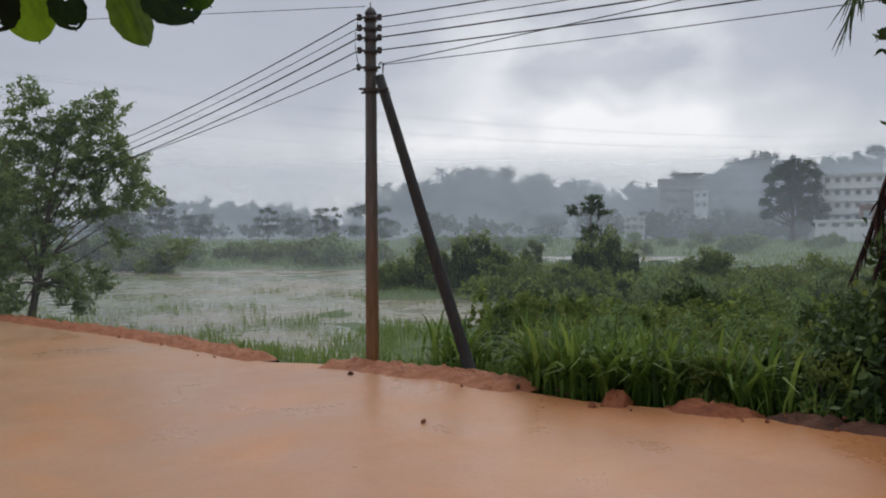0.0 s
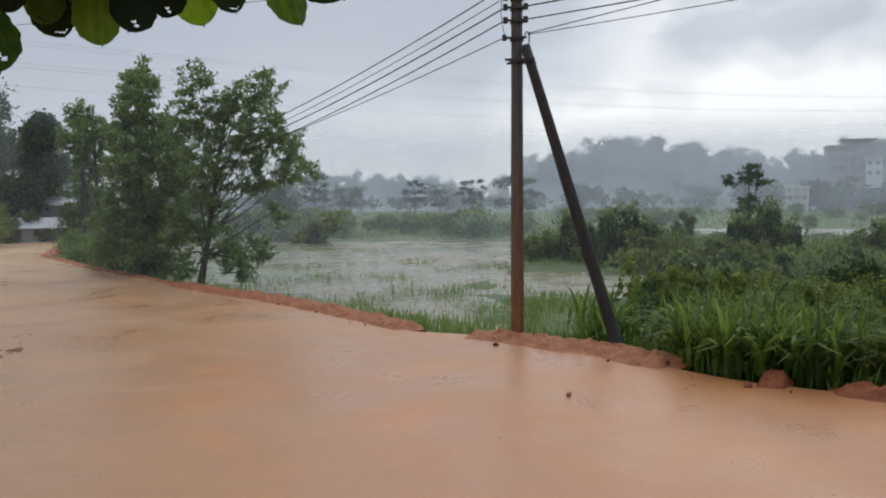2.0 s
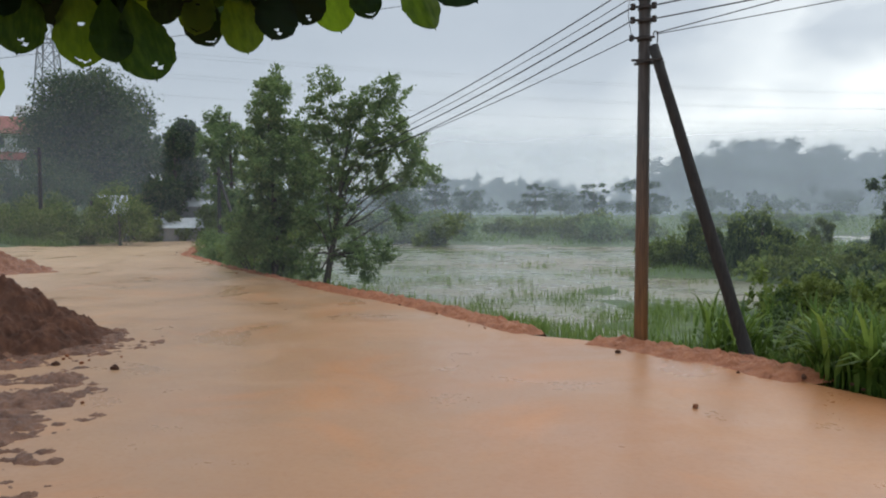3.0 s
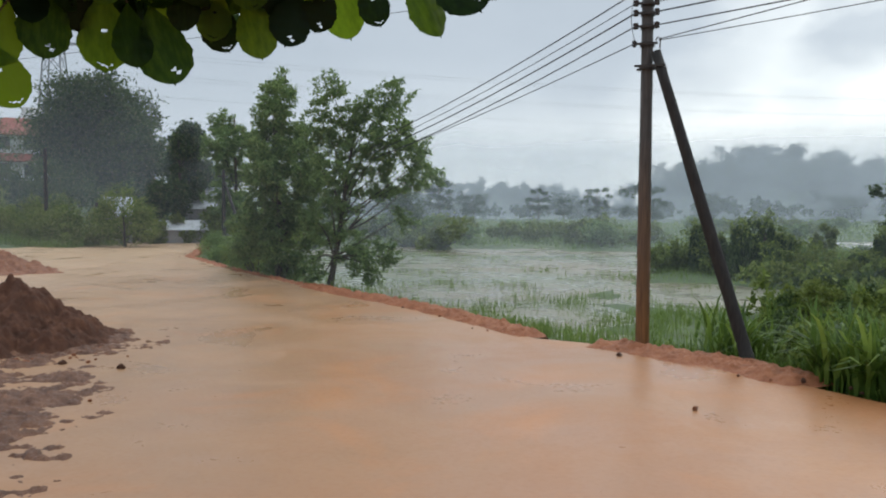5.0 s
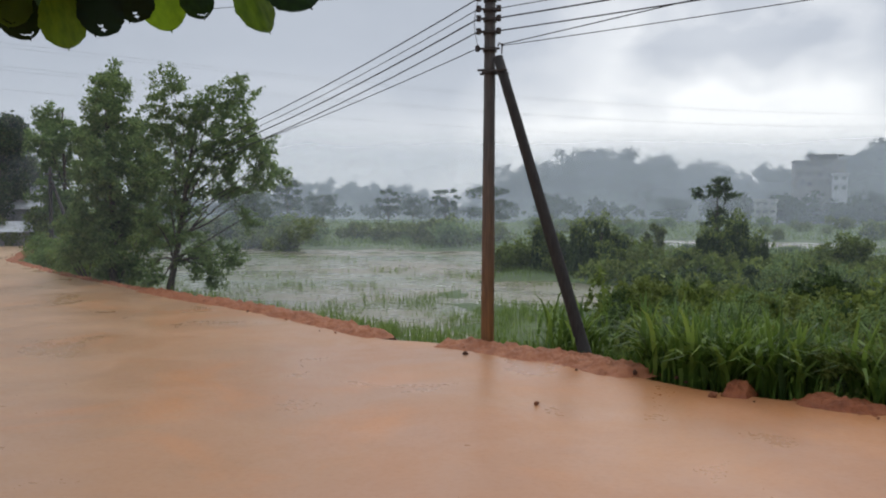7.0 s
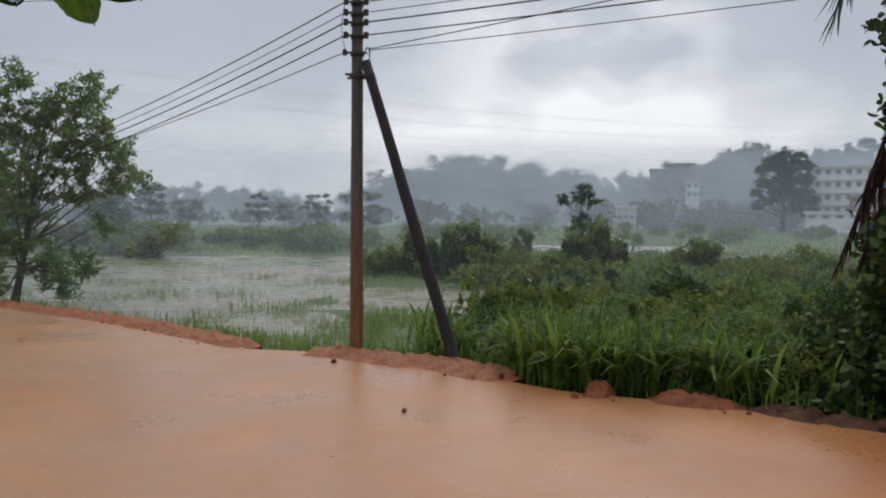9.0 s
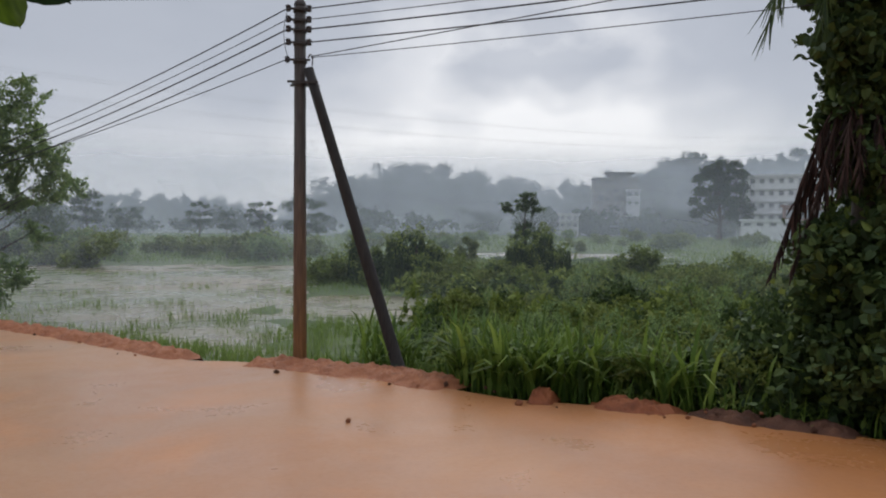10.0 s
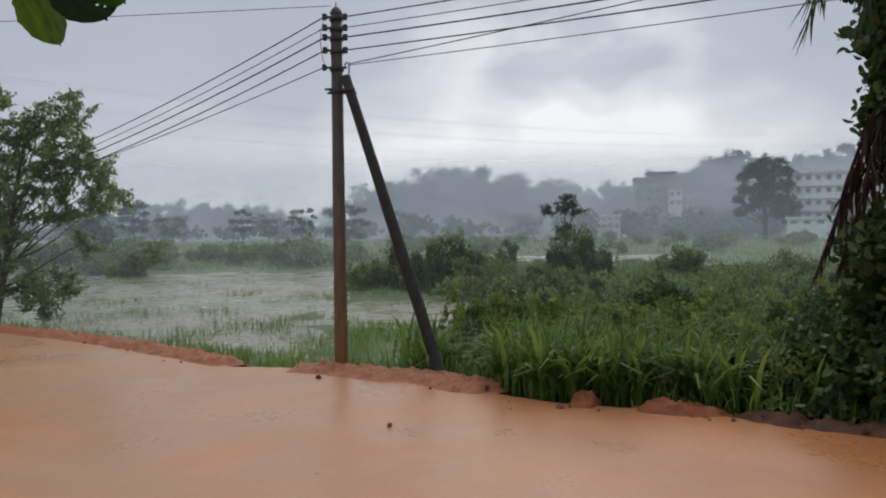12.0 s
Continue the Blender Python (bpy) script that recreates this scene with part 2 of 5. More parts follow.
M_LEAF_TREE = foliage("tree_leaf", (0.056, 0.092, 0.036), (0.14, 0.208, 0.072), (0.26, 0.345, 0.12), 0.44)
M_LEAF_DARK = foliage("dark_leaf", (0.018, 0.034, 0.012), (0.045, 0.074, 0.024), (0.11, 0.155, 0.045), 0.28)
M_LEAF_BUSH = foliage("bush_leaf", (0.028, 0.048, 0.010), (0.105, 0.150, 0.027), (0.26, 0.31, 0.075), 0.38)
M_LEAF_LIGHT = foliage("weed_leaf", (0.05, 0.075, 0.016), (0.14, 0.178, 0.038), (0.23, 0.265, 0.075), 0.4)
M_GRASS = foliage("tall_grass_blade", (0.018, 0.040, 0.007), (0.075, 0.138, 0.020), (0.22, 0.30, 0.06), 0.4, 0.45)
M_REED = foliage("marsh_grass_blade", (0.08, 0.14, 0.028), (0.14, 0.21, 0.05), (0.26, 0.33, 0.10), 0.45)
M_FARLEAF = foliage("far_leaf", (0.016, 0.032, 0.013), (0.03, 0.055, 0.02), (0.055, 0.085, 0.03), 0.15)
M_DEAD = foliage("dead_frond", (0.014, 0.010, 0.008), (0.034, 0.021, 0.017), (0.085, 0.044, 0.034), 0.12, 0.75)
M_WHITE = facade("white_facade", (0.66, 0.67, 0.66), (0.76, 0.77, 0.76), (0.42, 0.43, 0.42))
M_PALE = facade("pale_render", (0.42, 0.41, 0.38), (0.58, 0.57, 0.54), (0.25, 0.24, 0.22))
M_CONC = facade("grey_concrete", (0.30, 0.29, 0.28), (0.40, 0.39, 0.37), (0.20, 0.19, 0.18))
M_GLASS = rough_mat("dark_window", (0.02, 0.025, 0.03), (0.04, 0.045, 0.05), 3, 0.15, bump=0)
M_PANE = rough_mat("curtained_window", (0.16, 0.17, 0.18), (0.40, 0.41, 0.41), 0.35, 0.3, bump=0)
M_REDROOF = rough_mat("red_tile_roof", (0.20, 0.055, 0.035), (0.30, 0.09, 0.06), 4, 0.7)
M_SHEET = rough_mat("zinc_sheet", (0.42, 0.43, 0.44), (0.62, 0.63, 0.64), 3, 0.45, 0.3, 0.1)
M_BROWNWALL = facade("brown_wall", (0.16, 0.085, 0.06), (0.22, 0.12, 0.085), (0.10, 0.06, 0.045))
M_STEEL = rough_mat("galvanised_steel", (0.16, 0.17, 0.18), (0.26, 0.27, 0.28), 12, 0.5, 0.6)


# ---------------------------------------------------------------- mesh helpers
rng = np.random.default_rng(7)


def mesh_np(name, verts, quads, mat, smooth=False, tris=None):
    """A mesh from arrays of corners, four-sided and three-sided faces."""
    me = bpy.data.meshes.new(name)
    verts = np.asarray(verts, dtype=np.float32).reshape(-1, 3)
    quads = np.asarray(quads, dtype=np.int32).reshape(-1, 4)
    tris = np.zeros((0, 3), np.int32) if tris is None else np.asarray(tris, np.int32).reshape(-1, 3)
    nq, ntr = len(quads), len(tris)
    me.vertices.add(len(verts))
    me.vertices.foreach_set("co", verts.ravel())
    me.loops.add(nq * 4 + ntr * 3)
    me.loops.foreach_set("vertex_index", np.concatenate([quads.ravel(), tris.ravel()]))
    me.polygons.add(nq + ntr)
    starts = np.concatenate([np.arange(nq) * 4, nq * 4 + np.arange(ntr) * 3])
    me.polygons.foreach_set("loop_start", starts.astype(np.int32))
    me.polygons.foreach_set("use_smooth", np.full(nq + ntr, smooth))
    me.update(calc_edges=True)
    me.validate()
    me.materials.append(mat)
    return me


def empty(name, loc=(0, 0, 0), rz=0.0, **tags):
    ob = new(name)
    ob.matrix_basis = pose(*loc, 0, 0, rz)
    return tagged(ob, **tags)


def part_np(name, data, mat, parent, label="", smooth=False):
    """One mesh part under a thing, in the thing's own coordinates; data is (corners, faces)."""
    ob = new(name, mesh_np(name, data[0], data[1], mat, smooth))
    ob.parent = parent
    if label:
        ob["label"] = label
    return ob


def part(name, bm, mat, parent=None, label="", smooth=False):
    me = bpy.data.meshes.new(name)
    bm.normal_update()
    bm.to_mesh(me)
    bm.free()
    me.materials.append(mat)
    if smooth:
        me.polygons.foreach_set("use_smooth", [True] * len(me.polygons))
    ob = new(name, me)
    ob.parent = parent
    if label:
        ob["label"] = label
    return ob


def join(*pieces):
    """Several (corners, faces) in one."""
    vs, qs, k = [], [], 0
    for v, q in pieces:
        v = np.asarray(v).reshape(-1, 3)
        vs.append(v)
        qs.append(np.asarray(q).reshape(-1, 4) + k)
        k += len(v)
    return np.concatenate(vs), np.concatenate(qs)


def tube(points, radii, sides=8, wobble=0.0):
    """A tapered round bar through the points."""
    P = np.asarray(points, float)
    n = len(P)
    R_ = np.broadcast_to(np.asarray(radii, float), (n,)) if np.ndim(radii) else np.full(n, radii)
    tang = np.gradient(P, axis=0)
    tang /= np.linalg.norm(tang, axis=1)[:, None] + 1e-9
    ref = np.where(np.abs(tang[:, 2:3]) > 0.9, np.array([[1.0, 0, 0]]), np.array([[0, 0, 1.0]]))
    a = np.cross(tang, ref)
    a /= np.linalg.norm(a, axis=1)[:, None] + 1e-9
    b = np.cross(tang, a)
    th = np.arange(sides) * 2 * np.pi / sides
    r = R_[:, None] * (1 + wobble * rng.normal(size=(n, sides)))
    v = P[:, None, :] + r[..., None] * (np.cos(th)[None, :, None] * a[:, None, :] + np.sin(th)[None, :, None] * b[:, None, :])
    v = v.reshape(-1, 3)
    i, j = np.meshgrid(np.arange(n - 1), np.arange(sides), indexing="ij")
    j2 = (j + 1) % sides
    q = np.stack([i * sides + j, i * sides + j2, (i + 1) * sides + j2, (i + 1) * sides + j], -1).reshape(-1, 4)
    # end caps from quads through the centre
    caps, extra = [], [P[0], P[-1]]
    for c, row in ((0, 0), (1, n - 1)):
        for k in range(0, sides, 2):
            caps.append([n * sides + c, row * sides + k, row * sides + (k + 1) % sides, row * sides + (k + 2) % sides])
    return np.concatenate([v, np.array(extra)]), np.concatenate([q, np.array(caps)])


def leaves(C, size, up=0.25, width=0.45, droop=0.0, spread=0.35):
    """Folded four-cornered leaves at the places C."""
    C = np.asarray(C, float)
    n = len(C)
    d = rng.normal(size=(n, 3))
    d[:, 2] += up - droop
    d /= np.linalg.norm(d, axis=1)[:, None]
    s = np.cross(d, rng.normal(size=(n, 3)))
    s /= np.linalg.norm(s, axis=1)[:, None] + 1e-9
    nrm = np.cross(s, d)
    L = (size * (1 + spread * rng.uniform(-1, 1, n)))[:, None]
    v = np.stack([C - d * L * 0.5, C + s * L * width * 0.5 + nrm * L * 0.07, C + d * L * 0.5, C - s * L * width * 0.5 + nrm * L * 0.07], 1)
    return v.reshape(-1, 3), np.arange(n * 4).reshape(-1, 4)


def round_leaves(C, size, up=0.0, width=0.8, spread=0.35):
    """Broad heart-shaped leaves, six-cornered and folded along the midrib, at the places C."""
    C = np.asarray(C, float)
    n = len(C)
    d = rng.normal(size=(n, 3))
    d[:, 2] += up
    d /= np.linalg.norm(d, axis=1)[:, None]
    s = np.cross(d, rng.normal(size=(n, 3)))
    s /= np.linalg.norm(s, axis=1)[:, None] + 1e-9
    nrm = np.cross(s, d)
    L = (size * (1 + spread * rng.uniform(-1, 1, n)))[:, None]
    rows = []
    for a, b, c in ((-0.42, 0.0, 0), (-0.5, 0.30, 0.05), (-0.18, 0.5, 0.09), (0.22, 0.33, 0.06), (0.56, 0.0, -0.04), (0.22, -0.33, 0.06), (-0.18, -0.5, 0.09), (-0.5, -0.30, 0.05)):
        rows.append(C + d * L * a + s * L * b * width + nrm * L * c)
    v = np.stack(rows, 1)
    q = np.array([[0, 1, 2, 3], [0, 3, 4, 5], [0, 5, 6, 7]])[None] + np.arange(n)[:, None, None] * 8
    return v.reshape(-1, 3), q.reshape(-1, 4)


def in_clumps(clumps, n, shell=0.45, flat=1.0):
    """n random places in round clumps (x, y, z, r), most of them near their skin, in a few sub-clumps."""
    c = np.asarray(clumps, float)
    w = c[:, 3] ** 2
    k = rng.choice(len(c), n, p=w / w.sum())
    sub = rng.normal(size=(len(c), 13, 3))
    sub /= np.linalg.norm(sub, axis=2)[..., None]
    sc = sub[k, rng.integers(0, 13, n)] * rng.uniform(0.45, 0.85, (len(c), 13))[k, rng.integers(0, 13, n)][:, None]
    d = rng.normal(size=(n, 3))
    d /= np.linalg.norm(d, axis=1)[:, None]
    rad = shell + (1 - shell) * rng.random(n) ** 0.5
    loose = rng.random(n) < 0.16
    p = sc + d * (rad * np.where(loose, 0.62, 0.42))[:, None]
    p[:, 2] *= flat
    return c[k, :3] + p * c[k, 3:4]


def in_sprays(clumps, n, spray=0.27):
    """n random places on many small leafy sprays that fill the clumps (x, y, z, r) and stick out of them."""
    c = np.asarray(clumps, float)
    k = np.repeat(np.arange(len(c)), np.maximum(6, (c[:, 3] ** 2 * 46).astype(int)))
    m = len(k)
    d = rng.normal(size=(m, 3))
    d /= np.linalg.norm(d, axis=1)[:, None]
    mid = c[k, :3] + d * (c[k, 3] * 1.06 * rng.random(m) ** 0.42)[:, None]
    axis = d + rng.normal(size=(m, 3)) * 0.6 + [0, 0, 0.25]
    axis /= np.linalg.norm(axis, axis=1)[:, None]
    size = spray * rng.uniform(0.55, 1.35, m)
    j = rng.choice(m, n, p=size ** 2 / (size ** 2).sum())
    p = rng.normal(size=(n, 3)) * 0.31
    p[:, 2] *= 0.6
    return mid[j] + (p + axis[j] * rng.uniform(-0.8, 0.9, n)[:, None]) * size[j][:, None]


def limb(a, b, r0, r1, sag=0.0, seg=6):
    a, b = np.asarray(a, float), np.asarray(b, float)
    t = np.linspace(0, 1, seg)[:, None]
    mid = rng.normal(size=3) * np.linalg.norm(b - a) * 0.06
    p = a + (b - a) * t + mid * np.sin(t * np.pi) + np.array([0, 0, 1.0]) * sag * np.sin(t * np.pi)
    return tube(p, np.linspace(r0, r1, seg), 6, 0.06)


def tree(base, rz, clumps, trunk_h, trunk_r, n_leaf, leaf, mat, label, name="tree", lean=(0, 0), flat=1.0, category="tree", width=0.45, group="", spray=0.0):
    """A tree: tapered trunk, a limb to each clump, and a crown of many leaves."""
    ob = empty(name, base, rz, label=label, category=category, group=group)
    top = np.array([lean[0], lean[1], trunk_h])
    t = np.linspace(0, 1, 9)[:, None]
    p = top * t + np.array([0.12, 0.06, 0]) * np.sin(t * 5) * trunk_r * 3
    rad = trunk_r * (1 - 0.65 * t[:, 0])
    rad[0] *= 1.5
    p[0, 2] -= 0.3
    part_np("trunk", tube(p, rad, 10, 0.05), M_BARK, ob, smooth=True)
    for c in clumps:
        s = min(0.95, max(0.25, (c[2] - 0.25 * trunk_h) / trunk_h * 0.8))
        part_np("limb", limb(top * s, c[:3], trunk_r * 0.42 * (1.2 - s), trunk_r * 0.08, 0.1), M_BARK, ob, smooth=True)
    places = in_sprays(clumps, n_leaf, spray) if spray else in_clumps(clumps, n_leaf, 0.3, flat)
    part_np("crown", leaves(places, leaf, width=width), mat, ob)
    return ob


def box(x0, x1, y0, y1, z0, z1):
    v = np.array([[x, y, z] for z in (z0, z1) for y in (y0, y1) for x in (x0, x1)], float)
    return v, np.array([[0, 2, 3, 1], [4, 5, 7, 6], [0, 1, 5, 4], [2, 6, 7, 3], [0, 4, 6, 2], [1, 3, 7, 5]])


def wave(x, y, s, seed=0.0):
    """Cheap smooth noise of about -1 to 1 over a plan, made of turned sine waves."""
    r = 0
    for k in range(5):
        a = 1.3 * k + seed
        f = (1.0 + 0.63 * k) / s
        r = r + np.sin((x * math.cos(a) + y * math.sin(a)) * f + 2.1 * k + seed * 3) * np.cos((x * math.sin(a * 1.7) - y * math.cos(a * 1.7)) * f * 0.8 + seed) / (1 + 0.5 * k)
    return r / 2.2


def rug(X, Y, scale, seed):
    """Rough fractal relief over a plan, about -1 to 1."""
    X, Y = np.broadcast_arrays(X, Y)
    flat = [noise.fractal(Vector((a / scale, b / scale, seed)), 0.9, 2.1, 5) for a, b in zip(X.ravel().tolist(), Y.ravel().tolist())]
    return np.array(flat).reshape(X.shape)


def resample(pts, n):
    p = np.asarray(pts, float)
    s = np.concatenate([[0], np.cumsum(np.linalg.norm(np.diff(p, axis=0), axis=1))])
    t = np.linspace(0, s[-1], n)
    return np.stack([np.interp(t, s, p[:, k]) for k in range(p.shape[1])], 1)


def grid_faces(n, m):
    i, j = np.meshgrid(np.arange(n - 1), np.arange(m - 1), indexing="ij")
    return np.stack([i * m + j, i * m + j + 1, (i + 1) * m + j + 1, (i + 1) * m + j], -1).reshape(-1, 4)


# ---------------------------------------------------------------- ground, road, water
EDGE = [(-52, 84), (-42, 62), (-34, 47), (-27, 35.8), (-20, 29.2), (-14.8, 24.9), (-10.9, 21.7), (-8.3, 19.9), (-6.2, 18.3), (-3.5, 15.6),
        (-2.4, 15.4), (-1.3, 14.75), (0.15, 13.9), (1.4, 12.6), (2.25, 11.85), (3.4, 11.4), (4.4, 10.8), (5.5, 9.98), (6.3, 9.45), (9, 7.9), (16, 4), (40, -9)]
NEAR = [(-60, 84), (-49, 62), (-41, 46), (-40, 40), (-46, 38.5), (-80, 38), (-80, 10), (-40, -14), (0, -18), (20, -20), (40, -20)]
EDGE_S = resample(EDGE, 300)


def edge_distance(x, y):
    """Metres beyond the road's edge (negative on the road)."""
    shape = np.shape(x)
    x, y = np.ravel(x), np.ravel(y)
    out = np.empty(len(x))
    a, b = EDGE_S[:-1], EDGE_S[1:]
    ab = b - a
    L2 = (ab ** 2).sum(1)
    for k in range(0, len(x), 3000):
        P = np.stack([x[k:k + 3000], y[k:k + 3000]], 1)[:, None, :]
        t = np.clip(((P - a) * ab).sum(2) / L2, 0, 1)
        dv = P - (a + t[..., None] * ab)
        d2 = (dv ** 2).sum(2)
        i = d2.argmin(1)
        r = np.arange(len(i))
        side = ab[i, 0] * dv[r, i, 1] - ab[i, 1] * dv[r, i, 0]
        out[k:k + 3000] = np.sqrt(d2[r, i]) * np.sign(side)
    return out.reshape(shape)


def smooth01(v, a, b):
    t = np.clip((v - a) / (b - a), 0, 1)
    return t * t * (3 - 2 * t)


def pond_depth(x, y):
    """How much of the marsh's flooded hollow there is at a place, 0 to 1."""
    wob = wave(x, y, 3.0, 1.0) * 1.6 + wave(x, y, 1.1, 2.2) * 0.6
    right = -2.6 - 0.05 * (y - 26) + wob * 1.3
    a = smooth01(x, -46, -42) * smooth01(right - x, -1.2, 2.0) * smooth01(y + wob, 20.5 - 0.25 * (x + 6), 23.5 - 0.25 * (x + 6)) * smooth01(66 + wob * 3 - y, -3, 3)
    b = smooth01(1 - ((x + 0.5) / 4.2) ** 2 - ((y + wob - 33) / 5.5) ** 2, -0.2, 0.4)
    c = smooth01(1 - ((x - 18) / 16.0) ** 2 - ((y + wob * 2 - 86) / 11.0) ** 2, -0.1, 0.3)
    d = smooth01(1 - ((x - 27) / 8.0) ** 2 - ((y + wob - 62) / 3.0) ** 2, -0.1, 0.3)
    return np.maximum.reduce([a, b, c, d])


WATER_Z = -0.80
# low hills round the marsh: centre, half widths, height
HILLS = [(15, 345, 62, 75, 15), (-118, 430, 55, 60, 9), (120, 375, 95, 80, 12), (222, 420, 130, 120, 28), (760, 1000, 420, 320, 120), (-88, 84, 45, 38, 7)]


def ground_z(x, y):
    d = edge_distance(x, y)
    bank = -0.12 - 0.50 * smooth01(d, 0.3, 2.6)
    lump = 0.10 * wave(x, y, 2.2, 0.4) + 0.05 * wave(x, y, 0.7, 1.9)
    far = smooth01(np.hypot(x, y), 400, 900) * 6
    z = bank + lump * smooth01(d, 0.2, 2.0) + far
    pond = pond_depth(x, y)
    z = z - pond * (0.32 + 0.22 * wave(x, y, 1.9, 5.0) * smooth01(1.2 - pond, 0, 1) + 0.10 * wave(x, y, 4.5, 3.0)) * smooth01(d, 0.9, 3)
    left = smooth01(-x - 0.55 * y, 18, 26) * smooth01(y, 36.5, 39.5)     # higher grassy shoulder past the junction
    for cx, cy, rx, ry, h in HILLS:
        z = z + h * np.clip(1 - ((x - cx) / rx) ** 2 - ((y - cy) / ry) ** 2, 0, 1) ** 1.3
    return z + left * smooth01(-d, 6.5, 9) * 0.45


def graded(lo, hi, fine, c, grow=1.045):
    """Coordinates that are close together round c and grow further apart."""
    up, s, v = [], fine, c
    while v < hi:
        up.append(v)
        v += s
        s *= grow
    dn, s, v = [], fine, c - fine
    while v > lo:
        dn.append(v)
        v -= s
        s *= grow
    return np.array([lo] + dn[::-1] + up + [hi])


gx, gy = graded(-2500, 2500, 0.22, 0.0, 1.03), graded(-300, 2500, 0.22, 18.0, 1.03)
GX, GY = np.meshgrid(gx, gy, indexing="ij")
GZ = ground_z(GX, GY)
ground = new("ground", mesh_np("ground", np.stack([GX, GY, GZ], -1), grid_faces(len(gx), len(gy)), M_FIELD, True))
tagged(ground, "low green marsh ground spreading flat to the hills", "ground", kind="structure")

E2, N2 = resample(EDGE, 420), resample(NEAR, 420)
tt = np.linspace(0, 1, 160)[None, :, None] ** 1.6
RP = E2[:, None, :] * (1 - tt) + N2[:, None, :] * tt
RZ = 0.006 * wave(RP[..., 0], RP[..., 1], 2.6, 0.3) + 0.0012 * wave(RP[..., 0], RP[..., 1], 0.8, 2.0)
RZ[:, 0] = -0.18
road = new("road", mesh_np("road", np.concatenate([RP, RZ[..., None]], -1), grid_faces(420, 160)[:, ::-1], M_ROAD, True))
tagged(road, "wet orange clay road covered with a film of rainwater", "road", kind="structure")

wx, wy = np.linspace(-50, 60, 40), np.linspace(18, 110, 40)
WX, WY = np.meshgrid(wx, wy, indexing="ij")
water = new("water", mesh_np("water", np.stack([WX, WY, np.full_like(WX, WATER_Z)], -1), grid_faces(40, 40), M_WATER))
tagged(water, "shallow muddy flood water between the marsh grass", "water", kind="structure")


def gz(x, y):
    return float(ground_z(np.array([x]), np.array([y]))[0])


def polar(az, dist):
    """Plan place at az degrees left of straight ahead."""
    return -math.sin(radians(az)) * dist, math.cos(radians(az)) * dist


# ---------------------------------------------------------------- earth banks and mounds
def berm(x0, x1, height, width, label, mat, seed):
    """A ragged ridge of clay pushed up along the road's edge."""
    mid = EDGE_S[(EDGE_S[:, 0] > x0) & (EDGE_S[:, 0] < x1)]
    n = max(40, int(np.linalg.norm(np.diff(mid, axis=0), axis=1).sum() / 0.035))
    p = resample(mid, n)
    tg = np.gradient(p, axis=0)
    tg /= np.linalg.norm(tg, axis=1)[:, None]
    nrm = np.stack([-tg[:, 1], tg[:, 0]], 1)
    w = np.linspace(-0.55, 1.0, 40)
    xy = p[:, None, :] + nrm[:, None, :] * (w[None, :, None] * width + 0.12 * wave(p[:, 0], p[:, 1], 0.5, seed)[:, None, None])
    u = np.linspace(0, 1, n)
    tip = min(0.26, 0.3 / (n * 0.035))
    ends = smooth01(u + 0.3 * tip * wave(p[:, 0], p[:, 1], 0.2, seed), 0, tip) * smooth01(1 - u, 0, tip)
    prof = smooth01(w, -0.55, -0.05) * smooth01(1.0 - w, 0, 0.6)
    h = height * (0.85 + 0.22 * wave(xy[..., 0], xy[..., 1], 0.45, seed) + 0.18 * wave(xy[..., 0], xy[..., 1], 0.15, seed + 3))
    rugged = 0.075 * rug(xy[..., 0], xy[..., 1], 0.20, seed) + 0.03 * rug(xy[..., 0], xy[..., 1], 0.06, seed + 2)
    z = prof[None, :] * ends[:, None] * (h + rugged)
    z = z - 0.03 - 0.55 * smooth01(w, 0.55, 1.0)[None, :] - 0.09 * (1 - smooth01(w, -0.55, -0.42))[None, :]
    ob = new("earth_bank", mesh_np("earth_bank", np.concatenate([xy, z[..., None]], -1), grid_faces(n, 40)[:, ::-1], mat, True))
    return tagged(ob, label, "earth bank", "clay banks along the road")


berm(-34, -13, 0.045, 0.55, "low worn edge of wet clay along the road", M_CLAY, 0.2)
berm(-13.2, -3.5, 0.14, 0.75, "long broken ridge of red clay beside the flooded field", M_CLAY, 1.1)
berm(-2.45, 1.55, 0.13, 0.95, "red clay bank round the foot of the utility pole", M_CLAY, 2.3)
berm(2.25, 3.05, 0.17, 0.62, "short lump of red clay between grass tufts", M_REDCLAY, 3.2)
berm(3.0, 4.45, 0.14, 0.62, "crumbling red clay lump at the road's edge", M_REDCLAY, 4.4)
berm(4.0, 6.2, 0.12, 0.5, "dark muddy bank under the roadside scrub", M_DARKCLAY, 5.1)


